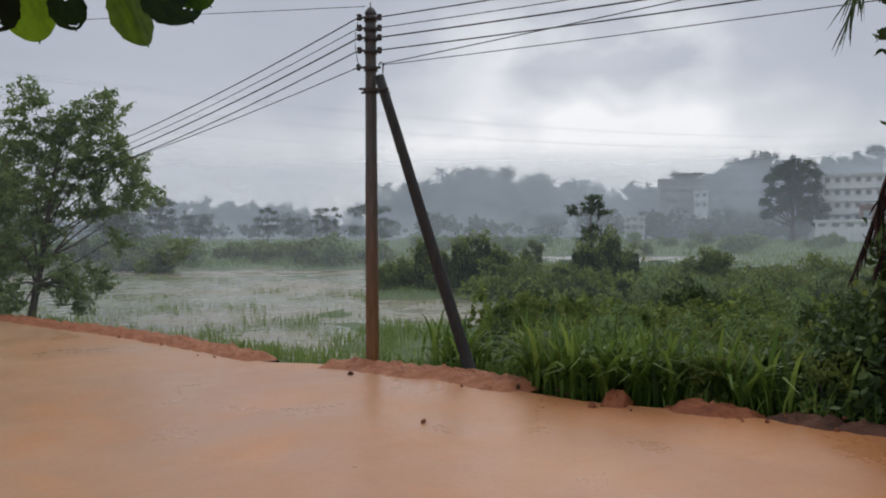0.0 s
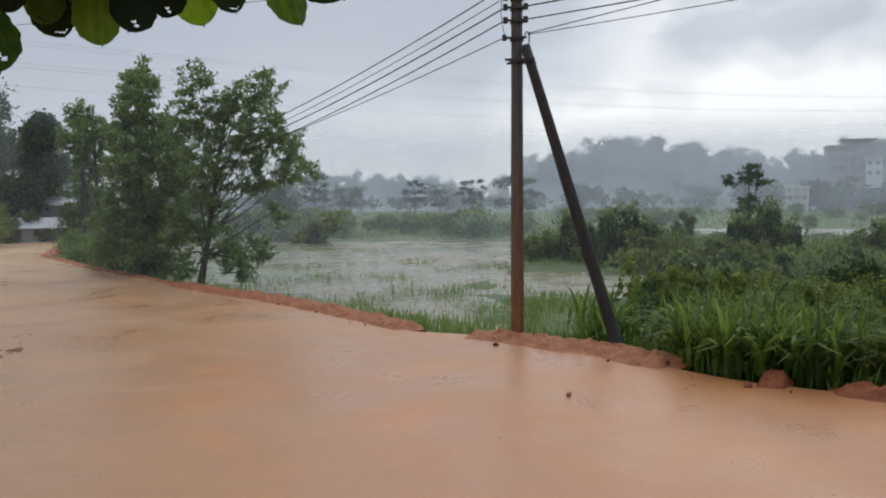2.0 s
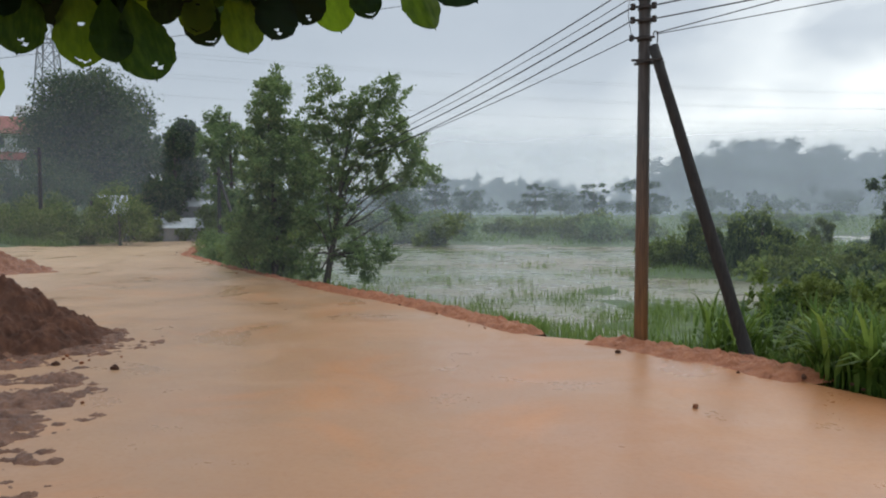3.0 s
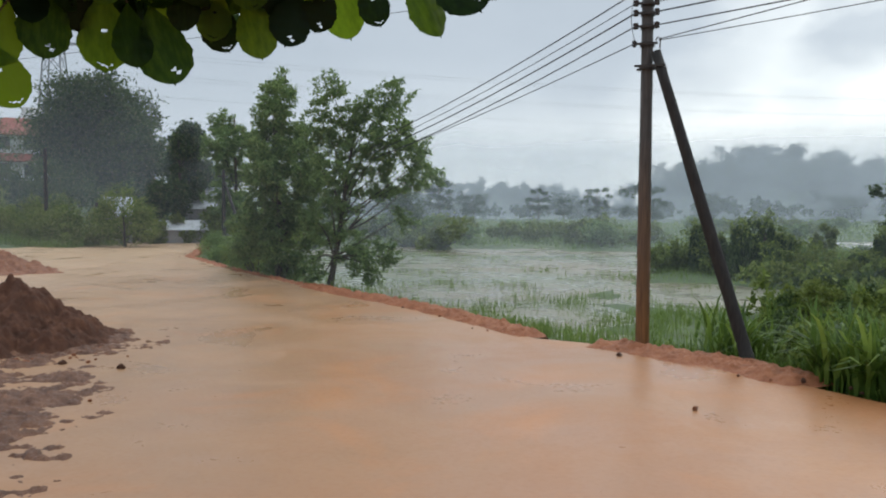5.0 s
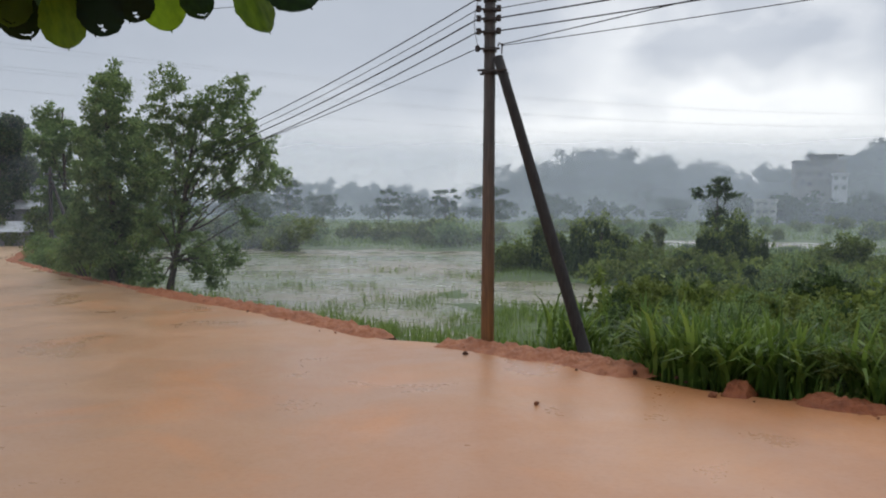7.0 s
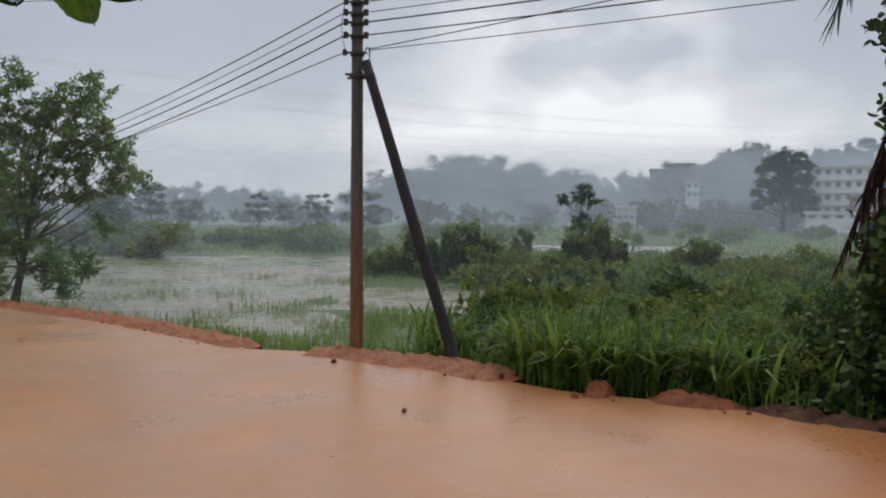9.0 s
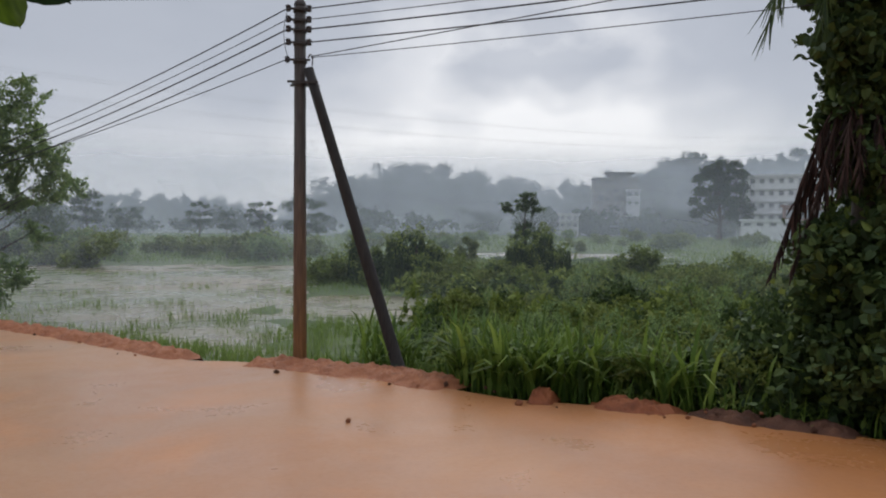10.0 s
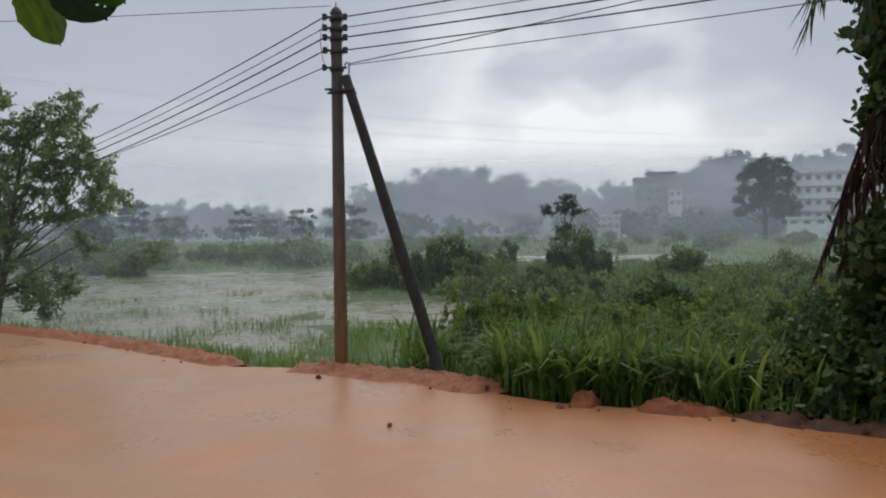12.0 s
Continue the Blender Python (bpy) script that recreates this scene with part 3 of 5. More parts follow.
def mound(x, y, radius, height, label, mat, seed, spurs=()):
    """A tipped heap of earth: a lumpy cone and lower spurs (dx, dy, radius, height) run together."""
    g = np.linspace(-1.25, 1.25, 150)
    X, Y = np.meshgrid(g * radius, g * radius, indexing="ij")
    wob = rug(X, Y, 1.1, seed + 4)
    rel = 0.22 * rug(X, Y, 0.6, seed) + 0.12 * rug(X, Y, 0.19, seed + 7) + 0.035 * rug(X, Y, 0.07, seed + 9)
    Z = np.full_like(X, -0.2)
    for dx, dy, r0, h in ((0, 0, radius, height), *spurs):
        r = np.hypot(X - dx, Y - dy) / (r0 * (0.92 + 0.22 * wob))
        Z = np.maximum(Z, h * np.sign(1 - r) * np.abs(1 - r) ** 1.15 + 0.10 * h * np.exp(-9 * r * r))
    fade = smooth01(Z, -0.12, 0.25)
    Z = Z + rel * fade
    Z = np.where(Z < -0.12, -0.12, Z)
    ob = new("dirt_mound", mesh_np("dirt_mound", np.stack([X, Y, Z], -1), grid_faces(150, 150), mat, True))
    ob.matrix_basis = pose(x, y, 0)
    return tagged(ob, label, "dirt mound", "dumped earth heaps")


mound(-12.7, 11.5, 2.0, 1.2, "freshly dumped heap of dark red earth", M_DARKCLAY, 0.4, ((1.0, 0.35, 0.95, 0.42), (-0.9, -0.7, 1.1, 0.75), (0.5, -0.8, 0.9, 0.35)))
mound(-27.4, 24.0, 2.6, 0.85, "low heap of reddish earth across the wet road", M_MUD, 1.7, ((-1.4, -0.6, 1.8, 0.7),))


def mud_patch(x, y, radius, label, seed, turn=35, wide=0.8, mat=None):
    """Churned mud that breaks through the water film in ragged ridges."""
    g = np.linspace(-1, 1, 220)
    U, V = np.meshgrid(g, g, indexing="ij")
    X, Y = U * radius, V * radius * wide
    R2 = U ** 2 + V ** 2
    Z = 0.085 * rug(X, Y, 0.55, seed) + 0.05 * rug(X, Y, 0.16, seed + 1) + 0.06 - 0.14 * R2
    Z = np.maximum(Z, -0.06)
    ob = new("mud_patch", mesh_np("mud_patch", np.stack([X, Y, Z], -1), grid_faces(220, 220), mat or M_MUD, True))
    ob.matrix_basis = pose(x, y, 0, 0, 0, turn)
    return tagged(ob, label, "mud", "churned mud beside the heap")


mud_patch(-8.65, 7.15, 5.6, "long strip of dark trampled mud beside the wet road", 3.6, 128, 0.30, M_WETMUD)
mud_patch(-12.2, 11.3, 2.9, "spilt earth and mud round the foot of the heap", 5.2, 30, 0.8, M_WETMUD)


def clod_mesh(seed):
    bm = bmesh.new()
    bmesh.ops.create_icosphere(bm, subdivisions=2, radius=1)
    for v in bm.verts:
        v.co *= 1 + 0.45 * noise.noise(v.co * 1.3 + Vector((seed, 0, 0)))
        v.co.z *= 0.7
    return bm


clods = []
for k in range(3):
    c = part("clay_clod", clod_mesh(k * 7.3), (M_CLAY, M_DARKCLAY, M_CLAY)[k])
    tagged(c, "small lump of wet clay lying on the road", "clod", "loose clay lumps")
    clods.append(c)
spots = [(2.16, 11.54, 0.07), (-1.66, 14.2, 0.05), (-0.27, 10.65, 0.045), (-1.75, 14.75, 0.045), (-9.05, 10.2, 0.07), (-9.9, 10.4, 0.04), (-7.9, 8.3, 0.03), (1.2, 12.75, 0.06)]
for k in range(230):
    if k < 70:
        e = EDGE_S[rng.integers(90, 280)]
        spots.append((e[0] - abs(rng.normal()) * 0.25, e[1] - abs(rng.normal()) * 0.25, rng.uniform(0.015, 0.045)))
    elif k < 110:
        e = EDGE_S[rng.integers(195, 262)]
        spots.append((e[0] + rng.uniform(-0.3, 0.3), e[1] + rng.uniform(-0.25, 0.3), rng.uniform(0.02, 0.05)))
    else:
        a, r = rng.uniform(-2.6, 0.2), abs(rng.normal(1.9, 0.45))
        spots.append((-12.4 + r * math.cos(a), 11.5 + 1.3 * r * math.sin(a), 0.012 + 0.06 * rng.random() ** 4))
for k, (x, y, r) in enumerate(spots):
    m = pose(x, y, 0.006 + r * 0.35 + 0.10 * float(smooth01(edge_distance(np.array([x]), np.array([y]))[0], -0.2, 0.15)), 0, 0, rng.uniform(0, 360))
    if k < 3:
        clods[k].matrix_basis = m
        clods[k].scale = (r, r * 0.8, r)
    else:
        c = copy_thing(clods[k % 3], m)
        c.scale = (r, r * rng.uniform(0.6, 1), r)

# ---------------------------------------------------------------- utility pole, prop and cables
PX, PY = -1.37, 15.35
pole = empty("utility_pole", (PX, PY, 0), label="old wooden utility pole, dark above and mud-stained below, with a prop", category="utility pole")
zz = np.linspace(-0.8, 6.72, 22)
part_np("shaft", tube(np.stack([0 * zz, 0 * zz, zz], 1), 0.130 - 0.004 * zz, 16, 0.012), M_POLE, pole, smooth=True)
part_np("cap", tube([(0, 0, 6.70), (0, 0, 6.76), (0, 0, 6.82)], [0.12, 0.10, 0.05], 12), M_IRON, pole, "rusty iron pole cap")
part_np("top_pin", tube([(0, 0, 6.78), (0, 0, 6.92)], 0.012, 6), M_IRON, pole)
LEVELS = (6.60, 6.40, 6.22, 5.98)
for z in LEVELS:
    strap = part_np("insulator_bracket", join(tube([(0, 0, z - 0.035), (0, 0, z + 0.035)], 0.128, 16), box(-0.24, 0.22, -0.16, -0.125, z - 0.02, z + 0.02)), M_IRON, pole)
    for sx in (-0.20, 0.18):
        prof = [(z - 0.06, 0.03), (z - 0.05, 0.05), (z - 0.02, 0.05), (z, 0.032), (z + 0.02, 0.05), (z + 0.05, 0.05), (z + 0.06, 0.03)]
        part_np("spool_insulator", tube([(sx, -0.17, a) for a, _ in prof], [b for _, b in prof], 10), M_PORC, strap, "dark glazed porcelain spool", True)
band = part_np("service_bracket", join(tube([(0, 0, 5.62), (0, 0, 5.70)], 0.135, 16), box(-0.26, 0.2, -0.16, -0.125, 5.64, 5.68)), M_IRON, pole)
part_np("spool_insulator", tube([(-0.22, -0.16, a) for a in (5.60, 5.63, 5.66, 5.69, 5.72)], [0.03, 0.05, 0.035, 0.05, 0.03], 10), M_PORC, band, smooth=True)
part_np("hook", tube([(0.16, -0.14, 5.70), (0.2, -0.16, 5.76), (0.25, -0.16, 5.74), (0.24, -0.16, 5.55)], 0.014, 6), M_IRON, band)
foot, head = np.array([1.93, -0.55, -0.25]), np.array([0.17, -0.17, 5.50])
part_np("prop", tube([foot + (head - foot) * t for t in np.linspace(0, 1, 10)], np.linspace(0.122, 0.092, 10), 12, 0.02), M_STRUT, pole, "black tarred wooden prop leaning on the pole", True)
part_np("clamp", join(tube([(0, 0, 5.20), (0, 0, 5.26)], 0.15, 16), box(-0.2, 0.36, -0.31, -0.28, 5.21, 5.25), box(-0.2, 0.36, 0.12, 0.15, 5.21, 5.25)), M_IRON, pole)
zw = np.linspace(5.66, 6.6, 10)
part_np("jumper_wire", tube(np.stack([-0.2 - 0.08 * np.sin((zw - 5.66) * 3.3), 0 * zw - 0.17, zw], 1), 0.006, 4), M_WIRE, pole)


def cable(a, b, sag, r, label, mat=None, group="overhead power cables", seg=40):
    t = np.linspace(0, 1, seg)[:, None]
    a, b = np.asarray(a, float), np.asarray(b, float)
    p = a + (b - a) * t - np.array([0, 0, 4.0]) * sag * t * (1 - t)
    ob = new("cable", mesh_np("cable", *tube(p, r, 5), mat or M_WIRE, True))
    return tagged(ob, label, "cable", group)


POLE_B = (-31.8, 46.1)
for z, r in zip(LEVELS, (0.013, 0.009, 0.015, 0.013)):
    cable((PX - 0.2, PY - 0.17, z), (POLE_B[0], POLE_B[1], z - 1.6), 1.33, r, "black overhead cable sagging towards the trees")
    cable((PX + 0.18, PY - 0.17, z), (28, -4, z + 0.55), 0.38, r, "black overhead cable running from the pole across the road")
cable((PX - 0.22, PY - 0.17, 5.66), (POLE_B[0], POLE_B[1], 4.0), 0.9, 0.010, "thin service cable below the power cables")
cable((PX + 0.22, PY - 0.17, 5.72), (28, -4, 8.4), 0.25, 0.010, "thin service cable rising from the pole")
cable((PX + 0.22, PY - 0.17, 5.70), (28, -4, 6.2), 0.30, 0.008, "thin slack telephone wire")
cable((PX - 0.1, PY, 6.85), (-40, 22, 7.4), 0.1, 0.007, "thin wire tied to the pole's top pin")


def side_pole(x, y, h, label, prop=0.0):
    z0 = gz(x, y)
    ob = empty("utility_pole", (x, y, z0), label=label, category="utility pole", group="poles along the road")
    part_np("shaft", tube([(0, 0, -0.4), (0, 0, h * 0.5), (0, 0, h)], [0.15, 0.13, 0.11], 10), M_STRUT, ob, smooth=True)
    part_np("crossarm", box(-0.35, 0.35, -0.15, -0.1, h - 0.5, h - 0.42), M_IRON, ob)
    if prop:
        part_np("prop", tube([(prop, 0.2, -0.3), (0.1, 0, h - 0.9)], [0.12, 0.1], 8), M_STRUT, ob, smooth=True)
    return ob


side_pole(POLE_B[0], POLE_B[1], 5.6, "dark wooden pole with a prop beside the road bend", 1.9)
side_pole(-43.2, 42.2, 6.6, "dark wooden pole on the grassy shoulder")
side_pole(-47.4, 41.6, 6.0, "second dark pole on the grassy shoulder")


def lattice_tower(x, y, h, w):
    z0 = gz(x, y)
    ob = empty("lattice_tower", (x, y, z0), 25, label="grey steel lattice tower carrying high cables", category="tower")
    legs = [(sx, sy) for sx in (-1, 1) for sy in (-1, 1)]

    def at(sx, sy, s):
        k = w * (1 - 0.82 * s) / 2
        return np.array([sx * k, sy * k, h * s])
    for sx, sy in legs:
        part_np("leg", tube([at(sx, sy, 0) - [0, 0, 0.6], at(sx, sy, 1)], 0.11, 5), M_STEEL, ob)
    steps = np.linspace(0, 1, 10)
    for s0, s1 in zip(steps[:-1], steps[1:]):
        bars = []
        for (a, b) in ((0, 1), (1, 3), (3, 2), (2, 0)):
            bars += [tube([at(*legs[a], s0), at(*legs[b], s1)], 0.06, 4), tube([at(*legs[b], s0), at(*legs[a], s1)], 0.06, 4)]
        part_np("bracing", join(*bars), M_STEEL, ob)
    for s in (0.72, 0.84, 0.96):
        part_np("crossarm", join(tube([(-4.2, 0, h * s), (0, 0.4, h * s + 0.5), (4.2, 0, h * s)], 0.1, 5), tube([(-4.2, 0, h * s), (0, -0.4, h * s - 0.3), (4.2, 0, h * s)], 0.1, 5)), M_STEEL, ob)
    return ob


lattice_tower(-92, 92, 27, 5.0)
for k, (dz, off) in enumerate(((26, 4.2), (26, -4.2), (22.8, 4.2), (22.8, -4.2), (19.6, 4.2))):
    cable((-92 + off * 0.9, 92 + off * 0.4, dz), (230 + off, 330, dz + 20), 9, 0.013, "thin grey high-voltage conductor far across the marsh", M_ALU, "high-voltage conductors")

# ---------------------------------------------------------------- roadside trees
tree((-13.13, 25.20, -0.45), 27.4, [(0.21, -0.35, 7.09, 0.61), (-0.38, 0.05, 6.48, 0.48), (2.39, -0.2, 7.03, 0.69), (1.49, 0.14, 6.72, 0.61), (0.7, 0.2, 5.91, 0.73), (2.29, -0.73, 5.74, 0.77),
     (3.23, -0.73, 4.75, 0.69), (3.69, 0.33, 4.35, 0.44), (1.59, -0.36, 4.93, 0.69), (0.36, -0.42, 4.62, 0.73), (2.39, 0.53, 3.74, 0.48), (2.64, -0.03, 2.8, 0.4), (-0.38, 0.51, 5.3, 0.69),
     (0.11, 0.21, 3.62, 0.69), (1.3, -0.5, 1.63, 0.65), (0.4, 0.2, 2.03, 0.69), (2.24, 0.2, 1.18, 0.24), (1.6, 0.03, 0.82, 0.52), (-0.49, 0.24, 1.13, 0.44), (0.6, -0.2, 3.0, 0.5), (1.9, 0.2, 4.3, 0.5), (0.9, 0.3, 1.1, 0.55), (2.0, -0.3, 1.6, 0.42), (-0.2, -0.4, 0.6, 0.45), (1.2, 0.1, 5.6, 0.6), (2.0, 0.1, 5.1, 0.6), (2.8, 0.1, 5.4, 0.5),
     (0.9, 0.2, 4.0, 0.65), (1.6, 0, 3.5, 0.45), (0.0, 0.1, 5.9, 0.6), (3.0, 0, 4.0, 0.5), (1.0, 0.1, 6.4, 0.45), (1.9, 0.1, 6.3, 0.5), (-0.4, 0, 2.6, 0.6)],
     5.2, 0.13, 27000, 0.14, M_LEAF_TREE, "spreading broad-leaved tree with open crown at the water's edge", lean=(0.9, 0), spray=0.27, width=0.4)
tree((-16.17, 26.94, -0.40), 30.9, [(-0.07, 0.22, 7.55, 0.58), (-0.01, -0.77, 6.65, 0.8), (-0.4, 0.43, 5.81, 0.66), (0.67, 0.19, 5.58, 0.94), (-0.65, -0.37, 4.9, 0.7), (0.19, -1.2, 4.49, 1.16), (1.16, 0.72, 4.28, 0.89),
     (-0.6, -0.06, 3.61, 0.8), (0.18, 0.54, 2.97, 1.12), (1.04, 0.78, 2.31, 0.94), (-0.63, 0.48, 2.31, 1.03), (-1.1, 0.7, 1.7, 0.6), (-0.25, -0.18, 1.44, 0.76)],
     6.6, 0.15, 44000, 0.15, M_LEAF_TREE, "tall dense green tree beside the clay road", spray=0.32, width=0.42)
tree((-34.43, 51.47, -0.20), 33.7, [(-0.87, 1.23, 8.82, 1.14), (-1.28, -1.03, 7.34, 1.14), (-0.28, 0.87, 5.69, 1.32), (-0.71, -0.26, 3.57, 1.32), (0.3, -0.94, 1.88, 1.23), (0.55, -0.48, 7.81, 1.05)],
     9.5, 0.16, 18000, 0.22, M_LEAF_TREE, "slim pale tree behind the roadside pole", spray=0.42)
tree((-54.26, 58.69, gz(-54.26, 58.69)), 42.7, [(-1.5, -2.04, 11.5, 2.4), (0.68, -1.59, 12.02, 2.55), (3.31, 2.32, 10.86, 2.27), (-2.7, -0.36, 9.01, 2.4), (-0.79, 0.95, 8.62, 3.4), (2.06, -1.49, 7.94, 3.4),
     (4.24, 0.04, 6.96, 2.27), (-2.6, -0.84, 5.49, 2.55), (0.1, 0.48, 5.04, 2.55), (3.47, 0.37, 4.58, 1.98)],
     9, 0.35, 60000, 0.36, M_LEAF_DARK, "huge dark rounded tree behind the road bend", spray=1.0)
tree((-40.08, 52.34, gz(-40.08, 52.34)), 37.4, [(0.73, 0.91, 8.48, 1.03), (0.09, 0.49, 7.58, 1.22), (1.35, 1.23, 7.18, 1.31), (-0.35, 0.95, 6.03, 1.22), (1.33, 1.51, 5.4, 1.4), (0.47, 0.53, 4.28, 1.4),
     (-0.8, -1.18, 3.39, 1.59), (-2.27, 1.26, 1.62, 1.59), (-3.29, 1.24, 1.19, 1.22)], 8.2, 0.2, 24000, 0.32, M_LEAF_DARK, "dark tree with a palm-like tuft at the bend")
tree((-33.18, 38.9, gz(-33.2, 38.9)), 41.0, [(-0.24, 1.21, 2.92, 1.36), (0.88, 0.19, 2.31, 1.22), (-0.81, 0.64, 1.69, 1.36), (1.44, -0.65, 1.37, 1.02), (0.29, 0.89, 1.07, 1.22)],
     2.6, 0.08, 6000, 0.18, M_LEAF_BUSH, "pale green rounded shrub on the grassy shoulder", "shrub", category="shrub").location = (-37.0, 42.5, gz(-37, 42.5))


def shrub(base, rz, clumps, n, leaf, mat, label, name="shrub", category="shrub", group="", flat=1.0, shape=leaves):
    """A bush: several stems from one foot and a ragged crown."""
    ob = empty(name, base, rz, label=label, category=category, group=group)
    for k, c in enumerate(clumps[:4]):
        part_np("stem", limb((0.05 * k % 0.2, 0, -0.25), c[:3], 0.03 + 0.02 * c[3], 0.01, 0.05, 5), M_BARK, ob)
    part_np("crown", shape(in_clumps(clumps, n, 0.2, flat), leaf), mat, ob)
    return ob


# scrub at the foot of the roadside trees
for x, y, h, w in ((-23.0, 34.3, 1.5, 1.5), (-20.2, 31.2, 1.9, 1.7), (-18.2, 28.9, 1.6, 1.5), (-16.1, 27.2, 1.3, 1.2), (-25.6, 37.4, 1.6, 1.7), (-28.5, 42.0, 1.9, 1.8), (-22.0, 36.5, 2.4, 1.8)):
    cl = [(rng.normal() * w * 0.35, rng.normal() * w * 0.35, h * rng.uniform(0.25, 0.85), w * rng.uniform(0.3, 0.5)) for _ in range(6)]
    shrub((x, y, gz(x, y)), rng.uniform(0, 360), cl, 3200, 0.14, M_LEAF_TREE if h < 1.7 else M_LEAF_BUSH, "leafy green bush at the foot of the roadside trees", group="roadside bushes")

# grassy shoulder past the junction
for x, y, h, w in ((-43.5, 42.2, 2.3, 2.6), (-41.0, 45.2, 2.6, 2.2), (-48.5, 43.2, 2.9, 3.2), (-55, 44, 3.6, 4.0), (-40.5, 42.0, 1.4, 1.6), (-46, 46, 3.6, 3.2), (-38.8, 48.5, 2.2, 1.8), (-48, 50, 6.2, 3.6), (-43, 50.5, 6.0, 2.6), (-52, 48, 5.4, 3.0), (-37, 53, 3.2, 2.6), (-34, 56, 4, 2.8), (-58, 50, 7, 4.5), (-63, 58, 10, 5), (-45, 62, 8, 4.5), (-34.5, 66, 7, 4), (-29, 72, 7, 4)):
    cl = [(rng.normal() * w * 0.4, rng.normal() * w * 0.4, h * rng.uniform(0.2, 0.85), w * rng.uniform(0.28, 0.45)) for _ in range(8)]
    shrub((x, y, gz(x, y)), rng.uniform(0, 360), cl, 5200, 0.22, M_LEAF_LIGHT if h < 3 else (M_LEAF_BUSH if h < 5 else M_LEAF_DARK), "tangled green scrub on the shoulder past the road bend", group="scrub past the bend")


# ---------------------------------------------------------------- grass and undergrowth
def blades(P, height, width, bend, mat, name, label, segs=4):
    """Arching grass blades with their feet at P."""
    n = len(P)
    h = height * rng.uniform(0.55, 1.25, n)
    a = rng.uniform(0, 2 * np.pi, n)
    out = np.stack([np.cos(a), np.sin(a), 0 * a], 1)
    side = np.stack([-np.sin(a), np.cos(a), 0 * a], 1)
    b = bend * rng.uniform(0.3, 1.5, n)
    t = np.linspace(0, 1, segs + 1)
    w = width * rng.uniform(0.7, 1.3, n)
    rows = []
    for k in t:
        zf = k - 0.42 * b * k ** 2.6
        c = P + out * (h * b * 0.55 * k ** 2)[:, None] + np.array([0, 0, 1.0]) * (h * zf)[:, None]
        hw = (w * (0.5 + 0.5 * min(1, k * 5)) * (1 - k ** 3 * 0.94) * 0.5)[:, None] * side
        rows += [c - hw, c + hw]
    v = np.stack(rows, 1)
    m = 2 * (segs + 1)
    base = np.arange(n)[:, None, None] * m
    q = np.array([[2 * k, 2 * k + 1, 2 * k + 3, 2 * k + 2] for k in range(segs)])[None] + base
    ob = new(name, mesh_np(name, v.reshape(-1, 3), q.reshape(-1, 4), mat))
    return tagged(ob, label, "grass", kind="stuff")


def sample(n, az0, az1, d0, d1):
    """Places over a sector of the plan, closer together near the road than far out."""
    az = np.radians(rng.uniform(az0, az1, n))
    d = np.exp(rng.uniform(np.log(d0), np.log(d1), n))
    return -np.sin(az) * d, np.cos(az) * d


def on_ground(x, y, dz=0.0):
    return np.stack([x, y, ground_z(x, y) + dz], 1)


# tall broad-bladed grass along the road to the right of the pole
x, y = sample(17000, -38, 1.5, 12.0, 20)
d = edge_distance(x, y)
keep = (d > np.where(x < 1.35, 1.35, 0.35)) & (d < 5.2) & (wave(x, y, 0.5, 0.6) > -0.25 + 0.10 * d) & (x > -0.9)
P = on_ground(x[keep], y[keep])
tall = smooth01(wave(P[:, 0], P[:, 1], 1.3, 4.0), -0.9, 0.5)
near_x = smooth01(-np.abs(P[:, 0] - 2.3), -2.9, -1.3)
sel = rng.random(len(P)) < 0.07 + 0.62 * near_x
blades(P[sel], 1.5, 0.078, 1.0, M_GRASS, "tall_grass", "tall lush green grass with arching blades along the road")
x, y = sample(30000, -38, 6, 11.5, 24)
d = edge_distance(x, y)
keep = (d > np.where(x < 1.35, 0.95, 0.25)) & (d < 2.6) & (x > -2.2) & (rng.random(len(x)) < np.where(x < 1.35, 0.5, 0.2))
P = on_ground(x[keep], y[keep])
blades(P, 0.62, 0.022, 1.0, M_GRASS, "low_grass", "low green grass filling the verge")

# marsh grass in and round the flooded hollow
x, y = sample(80000, -1, 36, 16, 62)
d = edge_distance(x, y)
pd = pond_depth(x, y)
patch = wave(x, y, 2.4, 7.0) + 0.5 * wave(x, y, 0.8, 3.3)
shore = smooth01(32 - np.hypot(x, y), 0, 10)
tuft = smooth01(patch + 0.7 * shore, 0.05, 1.0)
chance = np.where(pd < 0.25, 0.22 + 0.6 * smooth01(patch, -0.4, 0.7), 0.02 + 0.62 * tuft)
keep = (d > 0.6) & (rng.random(len(x)) < chance) & (rng.random(len(x)) < 0.35 + 0.65 * smooth01(np.hypot(x, y), 20, 32))
P = on_ground(x[keep], y[keep])
blades(P, 0.50, 0.022, 0.7, M_REED, "marsh_grass", "thin bright green marsh grass standing in shallow water", 3)

# grass on the shoulder past the junction
x, y = sample(16000, 32, 54, 50, 66)
keep = (y > 39.5) & ((edge_distance(x, y) > 1) | (x < -42 - 0.55 * (y - 42)) | (y < 45))
blades(on_ground(x[keep & (x < -39)], y[keep & (x < -39)]), 0.8, 0.04, 0.7, M_REED, "shoulder_grass", "long pale green grass on the shoulder past the junction", 3)

# the far meadow
x, y = sample(60000, -40, 40, 45, 300)
pd = pond_depth(x, y)
keep = (edge_distance(x, y) > 3) & (pd < 0.3)
P = on_ground(x[keep], y[keep])
far_h = 0.55 + 0.4 * smooth01(np.hypot(P[:, 0], P[:, 1]), 95, 150)
blades(P, far_h, 0.09, 0.7, M_REED, "meadow_grass", "rank green grass of the wide wet meadow", 2)

